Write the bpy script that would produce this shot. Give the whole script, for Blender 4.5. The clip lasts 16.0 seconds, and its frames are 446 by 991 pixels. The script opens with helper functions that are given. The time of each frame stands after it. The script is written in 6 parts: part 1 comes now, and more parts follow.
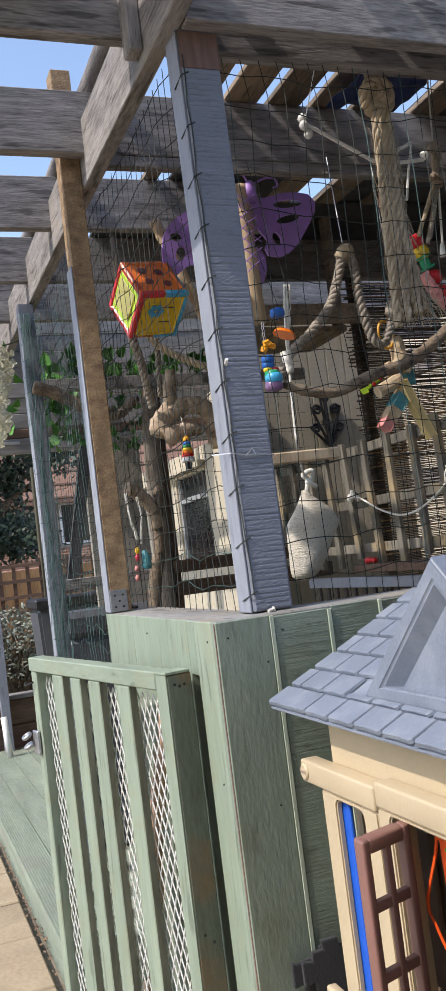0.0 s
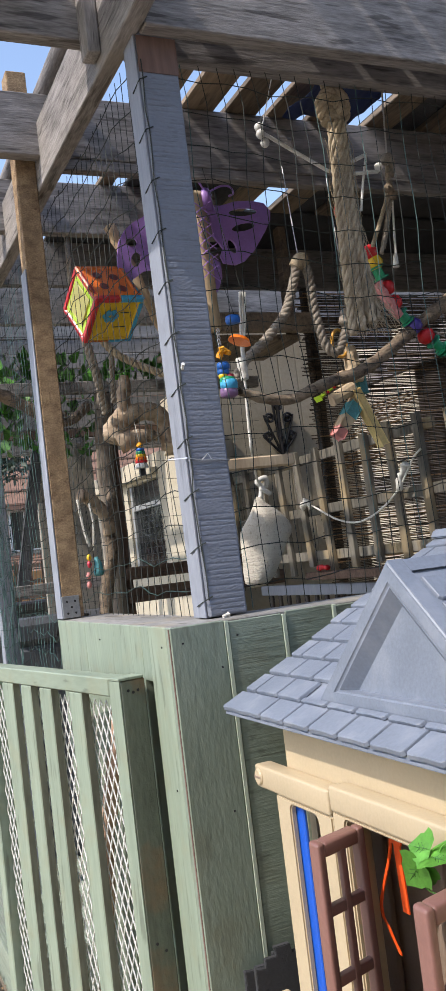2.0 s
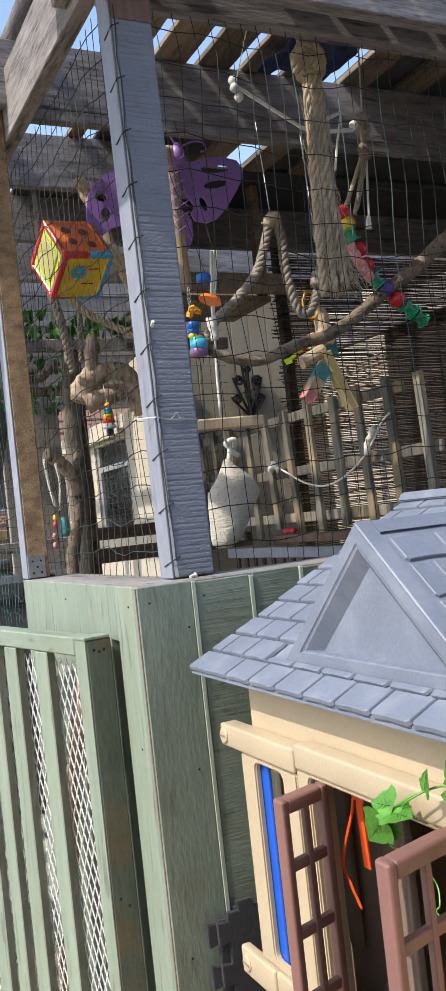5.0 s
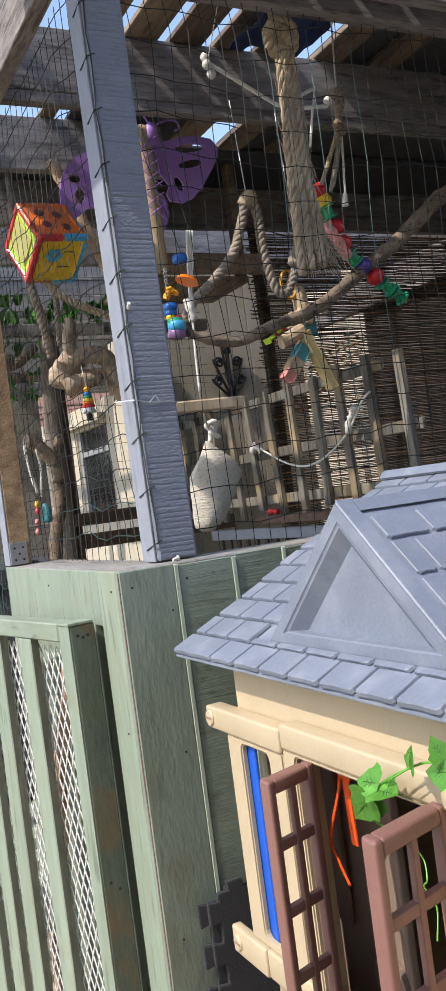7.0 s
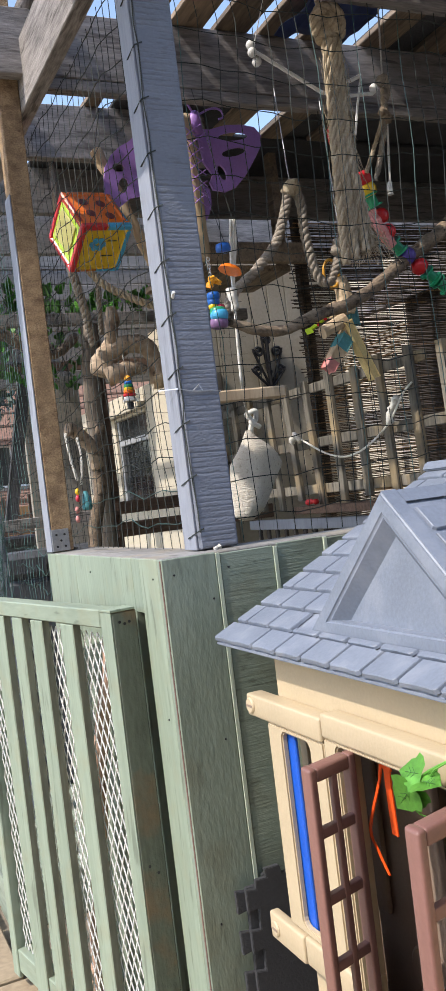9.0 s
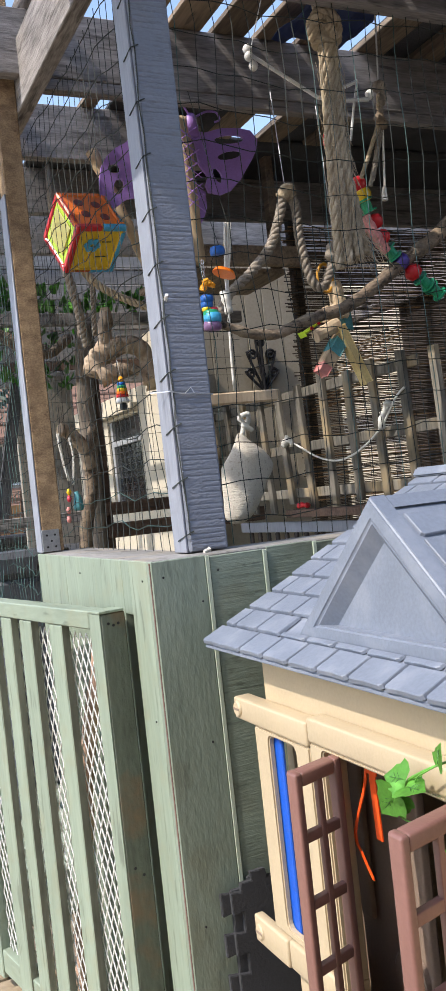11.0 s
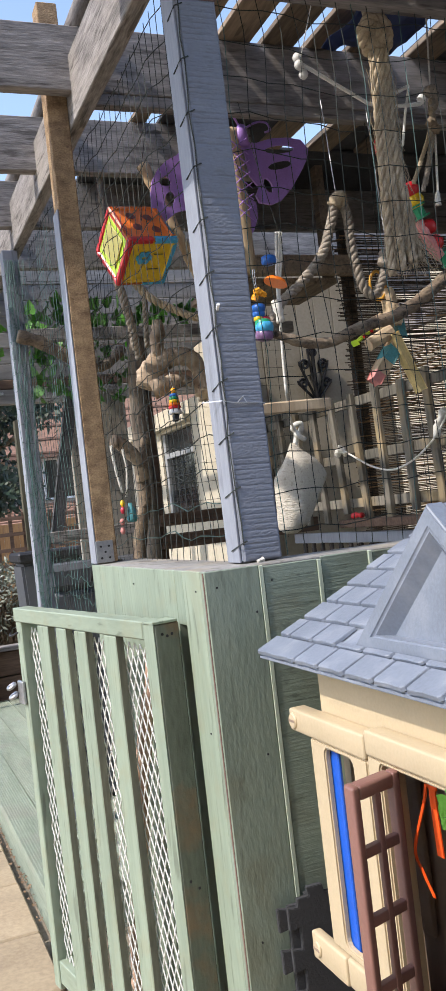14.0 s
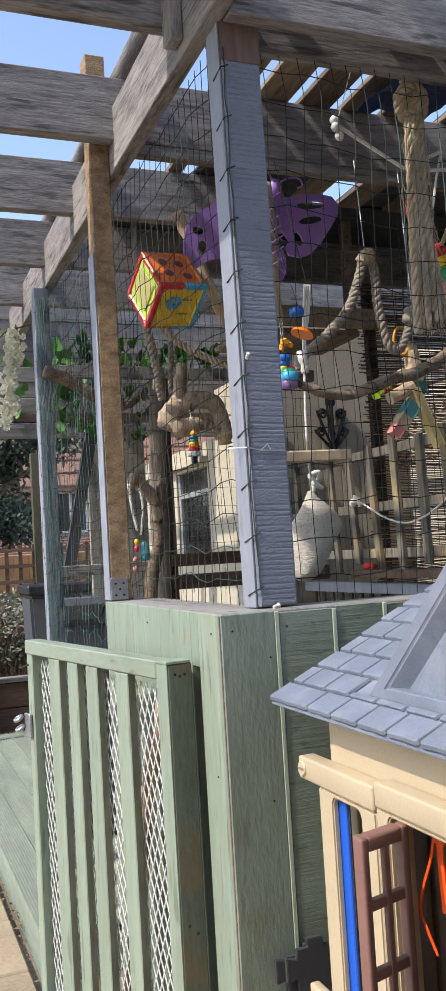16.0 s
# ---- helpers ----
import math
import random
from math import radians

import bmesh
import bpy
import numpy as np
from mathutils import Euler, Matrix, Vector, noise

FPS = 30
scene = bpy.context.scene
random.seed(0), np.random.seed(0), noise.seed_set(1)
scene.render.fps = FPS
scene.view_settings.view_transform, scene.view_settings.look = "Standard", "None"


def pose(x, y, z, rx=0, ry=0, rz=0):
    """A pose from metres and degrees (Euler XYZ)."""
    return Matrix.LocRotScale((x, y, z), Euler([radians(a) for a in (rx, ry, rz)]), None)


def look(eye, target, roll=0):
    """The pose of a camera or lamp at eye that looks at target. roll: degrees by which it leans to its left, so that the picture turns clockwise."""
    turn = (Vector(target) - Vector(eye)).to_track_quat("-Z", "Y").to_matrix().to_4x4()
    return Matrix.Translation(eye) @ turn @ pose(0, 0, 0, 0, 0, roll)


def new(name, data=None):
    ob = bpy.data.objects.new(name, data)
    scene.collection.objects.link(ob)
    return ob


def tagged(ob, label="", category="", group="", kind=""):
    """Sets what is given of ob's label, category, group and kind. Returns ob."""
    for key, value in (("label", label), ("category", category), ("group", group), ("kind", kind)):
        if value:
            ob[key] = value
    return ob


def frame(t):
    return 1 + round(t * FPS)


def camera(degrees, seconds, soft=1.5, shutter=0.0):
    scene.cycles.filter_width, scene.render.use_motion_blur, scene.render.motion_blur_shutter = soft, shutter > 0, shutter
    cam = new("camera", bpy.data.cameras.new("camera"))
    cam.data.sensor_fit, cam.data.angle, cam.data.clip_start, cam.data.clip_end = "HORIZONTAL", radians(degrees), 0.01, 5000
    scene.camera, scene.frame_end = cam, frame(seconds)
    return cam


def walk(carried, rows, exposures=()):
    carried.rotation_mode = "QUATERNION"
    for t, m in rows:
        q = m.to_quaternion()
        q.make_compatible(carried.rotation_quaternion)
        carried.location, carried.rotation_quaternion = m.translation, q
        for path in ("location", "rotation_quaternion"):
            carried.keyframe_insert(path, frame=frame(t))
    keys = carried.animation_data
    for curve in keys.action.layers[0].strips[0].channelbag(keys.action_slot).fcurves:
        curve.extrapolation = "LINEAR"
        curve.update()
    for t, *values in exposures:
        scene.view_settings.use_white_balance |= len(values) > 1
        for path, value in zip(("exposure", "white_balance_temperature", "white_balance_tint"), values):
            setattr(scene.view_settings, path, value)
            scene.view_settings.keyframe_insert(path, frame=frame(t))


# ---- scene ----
cam = camera(27.8, 16.0, 0.6)
PATH = [
    (0, (-0.026, -0.198, 1.44), (0.683, 1.668, 1.568), -7.1),
    (0.5, (-0.032, -0.197, 1.44), (0.695, 1.661, 1.57), -7.2),
    (1, (-0.039, -0.191, 1.432), (0.703, 1.661, 1.574), -6.8),
    (1.5, (-0.035, -0.188, 1.429), (0.723, 1.657, 1.572), -6.8),
    (2, (-0.035, -0.19, 1.432), (0.776, 1.633, 1.567), -6.9),
    (2.5, (-0.031, -0.187, 1.43), (0.801, 1.627, 1.557), -7.0),
    (3, (-0.034, -0.187, 1.43), (0.819, 1.618, 1.549), -7.0),
    (3.5, (-0.042, -0.187, 1.43), (0.816, 1.617, 1.54), -6.9),
    (4, (-0.04, -0.177, 1.425), (0.82, 1.627, 1.505), -6.4),
    (4.5, (-0.037, -0.178, 1.426), (0.829, 1.624, 1.486), -6.1),
    (7, (-0.024, -0.172, 1.424), (0.874, 1.615, 1.428), -7.5),
    (7.5, (-0.025, -0.17, 1.423), (0.873, 1.617, 1.416), -7.6),
    (8, (-0.026, -0.171, 1.424), (0.866, 1.619, 1.414), -7.6),
    (8.5, (-0.039, -0.171, 1.424), (0.79, 1.65, 1.415), -7.0),
    (11, (-0.035, -0.176, 1.427), (0.804, 1.639, 1.42), -6.1),
    (11.5, (-0.028, -0.177, 1.427), (0.856, 1.617, 1.427), -6.2),
    (12, (-0.027, -0.175, 1.427), (0.878, 1.608, 1.438), -6.0),
    (12.5, (-0.025, -0.175, 1.427), (0.897, 1.599, 1.449), -5.7),
    (13, (-0.025, -0.17, 1.426), (0.902, 1.602, 1.455), -5.2),
    (13.5, (-0.026, -0.165, 1.423), (0.887, 1.614, 1.458), -5.0),
    (14, (-0.031, -0.163, 1.422), (0.704, 1.697, 1.454), -6.5),
    (14.5, (-0.044, -0.167, 1.421), (0.673, 1.7, 1.455), -6.8),
    (15, (-0.057, -0.187, 1.424), (0.67, 1.674, 1.524), -5.9),
    (15.5, (-0.068, -0.185, 1.428), (0.655, 1.676, 1.54), -4.0),
    (16, (-0.067, -0.183, 1.428), (0.656, 1.678, 1.555), -3.4),
]
walk(cam, [(t, look(eye, target, roll)) for t, eye, target, roll in PATH], [(0.0, 1.04, 6750, 13), (3.0, 1.13, 6750, 13), (8.0, 1.18, 6750, 13), (12.5, 1.28, 6750, 13), (14.0, 1.24, 6750, 13), (14.6, 1.17, 6750, 13), (16.0, 1.12, 6750, 13)])

# ---- world and sun ----
world = bpy.data.worlds.new("sky")
scene.world = world
world.use_nodes = True
wn = world.node_tree.nodes
sky = wn.new("ShaderNodeTexSky")
sky.sky_type, sky.sun_disc = "NISHITA", False
TO_SUN = Vector((-0.97, -0.15, 1.18)).normalized()
sky.sun_elevation = math.asin(TO_SUN.z)
sky.sun_rotation = math.atan2(TO_SUN.x, TO_SUN.y)
wn["Background"].inputs["Strength"].default_value = 0.15
world.node_tree.links.new(sky.outputs[0], wn["Background"].inputs["Color"])
sun = new("sun", bpy.data.lights.new("sun", "SUN"))
sun.data.energy, sun.data.angle, sun.data.color = 2.2, radians(0.5), (1.0, 0.96, 0.89)
sun.matrix_world = look(TO_SUN * 20, (0, 0, 0))
scene.view_settings.exposure = 0.0


# ---- materials ----
def material(name, dark, light, rough=0.7, stretch=(1, 1, 1), size=6.0, fine=60.0, bump=0.2, metal=0.0,
             vary=0.12, stain=None, stain_size=1.5, stain_amount=0.5, ridges=None, low=0.35, high=0.65, deep=0.01, nicks=0.0, nick_amount=0.7):
    m = bpy.data.materials.new(name)
    m.use_nodes = True
    n, l = m.node_tree.nodes, m.node_tree.links
    p = n["Principled BSDF"]
    co = n.new("ShaderNodeTexCoord")
    info = n.new("ShaderNodeObjectInfo")
    shift = n.new("ShaderNodeVectorMath")
    shift.operation = "MULTIPLY_ADD"
    shift.inputs[1].default_value = (1, 1, 1)
    comb = n.new("ShaderNodeCombineXYZ")
    mul = n.new("ShaderNodeMath")
    mul.operation, mul.inputs[1].default_value = "MULTIPLY", 37.0
    l.new(info.outputs["Random"], mul.inputs[0])
    for k in range(3):
        l.new(mul.outputs[0], comb.inputs[k])
    l.new(co.outputs["Object"], shift.inputs[0])
    l.new(comb.outputs[0], shift.inputs[2])
    mp = n.new("ShaderNodeMapping")
    mp.inputs["Scale"].default_value = stretch
    l.new(shift.outputs[0], mp.inputs["Vector"])
    a, b = n.new("ShaderNodeTexNoise"), n.new("ShaderNodeTexNoise")
    for t, s in ((a, size), (b, fine)):
        t.inputs["Scale"].default_value, t.inputs["Detail"].default_value = s, 6.0
        l.new(mp.outputs[0], t.inputs["Vector"])
    mix = n.new("ShaderNodeMix")
    mix.inputs[0].default_value = 0.45
    l.new(a.outputs["Fac"], mix.inputs["A"])
    l.new(b.outputs["Fac"], mix.inputs["B"])
    ramp = n.new("ShaderNodeValToRGB")
    e = ramp.color_ramp.elements
    e[0].position, e[1].position = low, high
    e[0].color, e[1].color = (*dark, 1), (*light, 1)
    l.new(mix.outputs[0], ramp.inputs[0])
    colour = ramp.outputs[0]
    if stain:
        c = n.new("ShaderNodeTexNoise")
        c.inputs["Scale"].default_value, c.inputs["Detail"].default_value = stain_size, 8.0
        l.new(shift.outputs[0], c.inputs["Vector"])
        r2 = n.new("ShaderNodeMapRange")
        r2.inputs["From Min"].default_value, r2.inputs["From Max"].default_value = 0.52, 0.66
        r2.inputs["To Max"].default_value = stain_amount
        l.new(c.outputs["Fac"], r2.inputs["Value"])
        sm = n.new("ShaderNodeMix")
        sm.data_type = "RGBA"
        sm.inputs["B"].default_value = (*stain, 1)
        sm.inputs["B"].default_value = (*stain, 1)
        for s in sm.inputs:
            if s.type == "RGBA" and s.name == "B":
                s.default_value = (*stain, 1)
        l.new(r2.outputs[0], sm.inputs[0])
        l.new(colour, [s for s in sm.inputs if s.type == "RGBA" and s.name == "A"][0])
        colour = [s for s in sm.outputs if s.type == "RGBA"][0]
    if nicks:
        c = n.new("ShaderNodeTexNoise")
        c.inputs["Scale"].default_value, c.inputs["Detail"].default_value = nicks, 3.0
        l.new(mp.outputs[0], c.inputs["Vector"])
        r3 = n.new("ShaderNodeMapRange")
        r3.inputs["From Min"].default_value, r3.inputs["From Max"].default_value = 0.60, 0.67
        r3.inputs["To Max"].default_value = nick_amount
        l.new(c.outputs["Fac"], r3.inputs["Value"])
        dk = n.new("ShaderNodeMix")
        dk.data_type = "RGBA"
        for s in dk.inputs:
            if s.type == "RGBA" and s.name == "B":
                s.default_value = (dark[0] * 0.35, dark[1] * 0.32, dark[2] * 0.3, 1)
        l.new(r3.outputs[0], dk.inputs[0])
        l.new(colour, [s for s in dk.inputs if s.type == "RGBA" and s.name == "A"][0])
        colour = [s for s in dk.outputs if s.type == "RGBA"][0]
    hsv = n.new("ShaderNodeHueSaturation")
    rng = n.new("ShaderNodeMapRange")
    rng.inputs["To Min"].default_value, rng.inputs["To Max"].default_value = 1 - vary, 1 + vary
    l.new(info.outputs["Random"], rng.inputs["Value"])
    l.new(rng.outputs[0], hsv.inputs["Value"])
    l.new(colour, hsv.inputs["Color"])
    l.new(hsv.outputs[0], p.inputs["Base Color"])
    p.inputs["Roughness"].default_value, p.inputs["Metallic"].default_value = rough, metal
    if bump:
        bp = n.new("ShaderNodeBump")
        bp.inputs["Strength"].default_value, bp.inputs["Distance"].default_value = bump, deep
        height = mix.outputs[0]
        if ridges:
            m3 = n.new("ShaderNodeMapping")
            m3.inputs["Scale"].default_value = ridges
            l.new(shift.outputs[0], m3.inputs["Vector"])
            w = n.new("ShaderNodeTexNoise")
            w.inputs["Scale"].default_value, w.inputs["Detail"].default_value = 1.0, 3.0
            l.new(m3.outputs[0], w.inputs["Vector"])
            both = n.new("ShaderNodeMath")
            both.operation, both.inputs[1].default_value = "MULTIPLY_ADD", 0.6
            l.new(b.outputs["Fac"], both.inputs[0])
            l.new(w.outputs["Fac"], both.inputs[2])
            height = both.outputs[0]
        l.new(height, bp.inputs["Height"])
        l.new(bp.outputs[0], p.inputs["Normal"])
    return m


ALONG = {"x": (0.13, 1, 1), "y": (1, 0.13, 1), "z": (1, 1, 0.13)}


def timber(name, dark, light, axis, **k):
    k = {"size": 14.0, "fine": 90.0, "rough": 0.85, "bump": 0.35, **k}
    return material(name, dark, light, stretch=ALONG[axis], **k)


GREY_D, GREY_L = (0.10, 0.092, 0.088), (0.34, 0.315, 0.30)
m_beam = {a: timber("weathered_timber_" + a, GREY_D, GREY_L, a, size=40.0, fine=200.0, bump=0.8, low=0.34, high=0.66, stain=(0.30, 0.27, 0.24), stain_amount=0.5, stain_size=3.0, deep=0.004, nicks=48.0, nick_amount=0.65) for a in "xyz"}
m_bluepost = material("blue_grey_paint_on_sawn_wood", (0.165, 0.18, 0.22), (0.205, 0.225, 0.27), 0.6, (0.5, 1, 2.0), 14, 150, 0.35, vary=0.03, deep=0.0015, nicks=50.0, nick_amount=0.22)
m_bluesmooth = material("blue_grey_paint", (0.21, 0.225, 0.265), (0.275, 0.295, 0.345), 0.6, (1, 1, 0.15), 10, 90, 0.4, vary=0.03, nicks=40.0, nick_amount=0.35, stain=(0.17, 0.18, 0.21), stain_amount=0.4, stain_size=9.0)
m_captop = material("worn_grey_paint_top", (0.16, 0.155, 0.145), (0.30, 0.295, 0.285), 0.8, (1, 0.2, 1), 10, 90, 0.4, vary=0.04, stain=(0.30, 0.26, 0.19), stain_amount=0.5, stain_size=8, nicks=40.0, nick_amount=0.6)
m_edge = timber("worn_slat_edge", (0.11, 0.11, 0.08), (0.22, 0.225, 0.165), "z", vary=0.1)
m_sawn = material("rough_sawn_wood", (0.15, 0.09, 0.05), (0.42, 0.29, 0.165), 0.95, (1, 1, 1.6), 22, 170, 1.0, vary=0.03, stain=(0.12, 0.075, 0.045), stain_amount=0.5, stain_size=11, deep=0.006)
GREEN_D, GREEN_L = (0.20, 0.25, 0.19), (0.27, 0.325, 0.25)
m_green = {a: timber("sage_green_paint_" + a, GREEN_D, GREEN_L, a, rough=0.6, bump=0.4, stain=(0.24, 0.24, 0.15), stain_amount=0.35, stain_size=12.0, vary=0.05, deep=0.003, nicks=42.0, nick_amount=0.5) for a in "xyz"}
m_greenpale = timber("pale_green_paint", (0.36, 0.42, 0.32), (0.45, 0.51, 0.40), "z", rough=0.6, vary=0.05)
m_greenrough = material("green_paint_on_grained_wood", (0.165, 0.205, 0.16), (0.22, 0.265, 0.21), 0.55, (1, 1, 0.22), 16, 150, 0.45, ridges=(120, 120, 45), vary=0.05, stain=(0.15, 0.15, 0.10), stain_amount=0.4, stain_size=9.0, deep=0.002, nicks=48.0, nick_amount=0.25)
m_greensaw = material("green_paint_on_sawn_wood", (0.165, 0.205, 0.16), (0.22, 0.265, 0.21), 0.55, (0.5, 1, 1.6), 14, 150, 0.55, ridges=(9, 9, 230), vary=0.06, stain=(0.14, 0.14, 0.095), stain_amount=0.4, stain_size=9.0, deep=0.002, nicks=45.0, nick_amount=0.4)

m_roofwood = timber("brown_roof_boards", (0.11, 0.085, 0.062), (0.32, 0.24, 0.165), "y", vary=0.25, nicks=40.0, nick_amount=0.5)
m_dark = material("dark_felt", (0.035, 0.036, 0.04), (0.075, 0.075, 0.08), 0.9, (1, 1, 1), 10, 120, 0.3)
m_reddish = timber("bare_reddish_wood", (0.10, 0.06, 0.05), (0.20, 0.12, 0.095), "z")
m_steel = material("galvanised_steel", (0.35, 0.36, 0.38), (0.5, 0.51, 0.53), 0.42, (1, 1, 1), 30, 150, 0.1, metal=0.85)
m_darkmetal = material("dark_iron", (0.02, 0.02, 0.022), (0.05, 0.05, 0.055), 0.5, (1, 1, 1), 30, 150, 0.1, metal=0.6)
m_wire = material("black_coated_wire", (0.010, 0.014, 0.013), (0.022, 0.03, 0.027), 0.8, (1, 1, 1), 20, 100, 0)
m_netgreen = material("green_plastic_net", (0.02, 0.06, 0.055), (0.05, 0.12, 0.11), 0.5, (1, 1, 1), 20, 100, 0)
m_white = material("white_plastic", (0.62, 0.62, 0.6), (0.8, 0.8, 0.78), 0.5, (1, 1, 1), 20, 120, 0.1, vary=0.05)
m_pink = timber("peeled_pinkish_bark", (0.34, 0.20, 0.14), (0.60, 0.43, 0.33), "z")


def plain(name, colour, rough=0.4, vary=0.04, bump=0.08, spread=0.12, **k):
    d = tuple(c * (1 - spread) for c in colour)
    u = tuple(min(1, c * (1 + spread)) for c in colour)
    return material(name, d, u, rough, (1, 1, 1), 12, 150, bump, vary=vary, **k)


m_cream = plain("cream_plastic", (0.46, 0.372, 0.245), 0.45, 0.02, 0.1, 0.06, stain=(0.55, 0.43, 0.27), stain_amount=0.25, stain_size=5)
m_roof = plain("blue_grey_plastic", (0.168, 0.195, 0.245), 0.5, 0.04, 0.15, 0.12, stain=(0.27, 0.29, 0.33), stain_amount=0.35, stain_size=12)
m_brown = plain("brown_plastic", (0.20, 0.098, 0.08), 0.42, 0.02, 0.08, 0.08)
m_brownpanel = plain("taupe_plastic", (0.24, 0.175, 0.135), 0.5, 0.02, 0.1, 0.1)
m_blue = plain("blue_plastic", (0.005, 0.09, 0.52), 0.35)
m_red = plain("red_plastic", (0.55, 0.015, 0.02), 0.35)
m_yellow = plain("yellow_plastic", (0.78, 0.50, 0.02), 0.35)
m_lime = plain("lime_plastic", (0.42, 0.62, 0.03), 0.35)
m_orange = plain("orange_plastic", (0.85, 0.18, 0.01), 0.35)
m_cyan = plain("sky_blue_plastic", (0.05, 0.35, 0.60), 0.35)
m_greenp = plain("green_plastic", (0.01, 0.28, 0.13), 0.35)
m_purple = plain("purple_plastic", (0.36, 0.20, 0.56), 0.45)
m_violet = plain("violet_beads", (0.07, 0.04, 0.25), 0.35)
m_flame = plain("orange_ribbon", (0.90, 0.10, 0.015), 0.4)
m_foam = plain("black_foam", (0.035, 0.036, 0.04), 0.75, 0.02, 0.3, 0.15)
m_rope = material("natural_rope", (0.28, 0.215, 0.14), (0.50, 0.41, 0.29), 0.95, (1, 1, 1), 25, 160, 0.6, vary=0.06)
m_greyrope = material("grey_rope", (0.20, 0.17, 0.14), (0.37, 0.32, 0.26), 0.95, (1, 1, 1), 25, 160, 0.6, vary=0.06)
m_cotton = material("white_cotton", (0.5, 0.48, 0.43), (0.72, 0.70, 0.64), 0.95, (1, 1, 1), 15, 120, 0.5, vary=0.05)
m_bark = material("bark", (0.075, 0.055, 0.04), (0.27, 0.20, 0.135), 0.9, (1, 1, 1.6), 14, 90, 1.0, nicks=38.0, nick_amount=0.8, vary=0.1, stain=(0.38, 0.31, 0.22), stain_amount=0.5, stain_size=7)
m_palewood = material("pale_bare_wood", (0.36, 0.26, 0.16), (0.58, 0.45, 0.30), 0.85, (1, 1, 0.15), 14, 90, 0.3, vary=0.08)
m_cork = material("pale_knobbly_wood", (0.28, 0.20, 0.135), (0.54, 0.42, 0.30), 0.9, (1, 1, 1), 16, 60, 0.9, vary=0.05, nicks=24.0, nick_amount=0.85, stain=(0.16, 0.11, 0.075), stain_amount=0.6, stain_size=9)
m_picket = timber("grey_weathered_picket", (0.06, 0.055, 0.045), (0.20, 0.18, 0.145), "z", vary=0.25, nicks=40.0, stain=(0.38, 0.27, 0.13), stain_amount=0.5, stain_size=5)
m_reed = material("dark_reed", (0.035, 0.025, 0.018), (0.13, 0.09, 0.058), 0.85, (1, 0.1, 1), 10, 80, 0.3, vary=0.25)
m_render = material("beige_render", (0.44, 0.385, 0.29), (0.56, 0.50, 0.39), 0.9, (1, 1, 1), 2, 60, 0.2, vary=0.03, stain=(0.36, 0.31, 0.23), stain_amount=0.4, stain_size=2)
m_clad = timber("grey_cladding", (0.16, 0.155, 0.155), (0.30, 0.29, 0.28), "x", vary=0.1)
m_trunk = timber("weathered_bare_trunk", (0.15, 0.12, 0.095), (0.36, 0.30, 0.235), "z", vary=0.05, nicks=30.0, nick_amount=0.6)
m_brownwood = timber("brown_stained_wood", (0.07, 0.04, 0.028), (0.16, 0.10, 0.07), "x", vary=0.1)
# lighter orange copy of the dark reed, with sunlight put into its colour
m_reedlit = material("sunlit_tinted_reed", (0.22, 0.12, 0.055), (0.42, 0.25, 0.12), 0.85, (1, 0.1, 1), 10, 80, 0.3, vary=0.25)
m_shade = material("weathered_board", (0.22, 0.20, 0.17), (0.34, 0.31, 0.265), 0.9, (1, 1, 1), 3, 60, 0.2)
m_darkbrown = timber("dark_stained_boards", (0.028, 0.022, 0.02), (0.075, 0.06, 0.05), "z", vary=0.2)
m_navy = plain("dark_blue_tarpaulin", (0.012, 0.025, 0.10), 0.45)
m_darkred = plain("dark_red_hole_shade", (0.14, 0.02, 0.01), 0.5)
m_pinkplastic = plain("faded_pink", (0.55, 0.22, 0.20), 0.6)
m_yellowwood = plain("pale_yellow_wood", (0.62, 0.48, 0.22), 0.7, 0.05, 0.2, 0.2)
m_teal = plain("faded_teal", (0.06, 0.25, 0.28), 0.6, 0.05, 0.2, 0.25)
m_amber = plain("amber_ring", (0.55, 0.27, 0.03), 0.35)
m_cyanblue = plain("bright_blue_ball", (0.01, 0.11, 0.42), 0.35)
m_orangey = plain("yellow_orange_rings", (0.80, 0.33, 0.01), 0.4)
m_redpink = plain("red_beads", (0.58, 0.04, 0.07), 0.35)
m_violetclear = plain("purple_bell", (0.22, 0.12, 0.25), 0.3)
m_weave = material("woven_cotton", (0.46, 0.41, 0.335), (0.60, 0.55, 0.46), 0.95, (1, 1, 1), 6, 190, 0.8, ridges=(35, 35, 190), deep=0.005, nicks=75.0, nick_amount=0.35)
m_orangewood = timber("orange_brown_fence", (0.26, 0.14, 0.06), (0.42, 0.25, 0.12), "z")
m_mossy = timber("mossy_post", (0.04, 0.038, 0.022), (0.10, 0.09, 0.055), "z")
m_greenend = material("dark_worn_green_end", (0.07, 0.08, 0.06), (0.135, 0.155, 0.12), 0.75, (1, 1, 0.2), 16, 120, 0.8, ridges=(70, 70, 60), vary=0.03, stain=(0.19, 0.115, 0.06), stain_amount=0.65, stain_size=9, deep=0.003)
m_drybrown = plain("dry_leaves", (0.16, 0.10, 0.055), 0.8, 0.1, 0.1, 0.3)
m_leaf = plain("ivy_leaf", (0.085, 0.23, 0.045), 0.5, 0.25, 0.1, 0.35)
m_leafbright = plain("bright_plastic_leaf", (0.13, 0.38, 0.055), 0.4, 0.12, 0.1, 0.25)
m_leafdark = plain("dark_foliage", (0.02, 0.038, 0.017), 0.6, 0.3, 0.1, 0.5)
m_sage = plain("grey_green_foliage", (0.16, 0.18, 0.14), 0.7, 0.2, 0.1, 0.4)
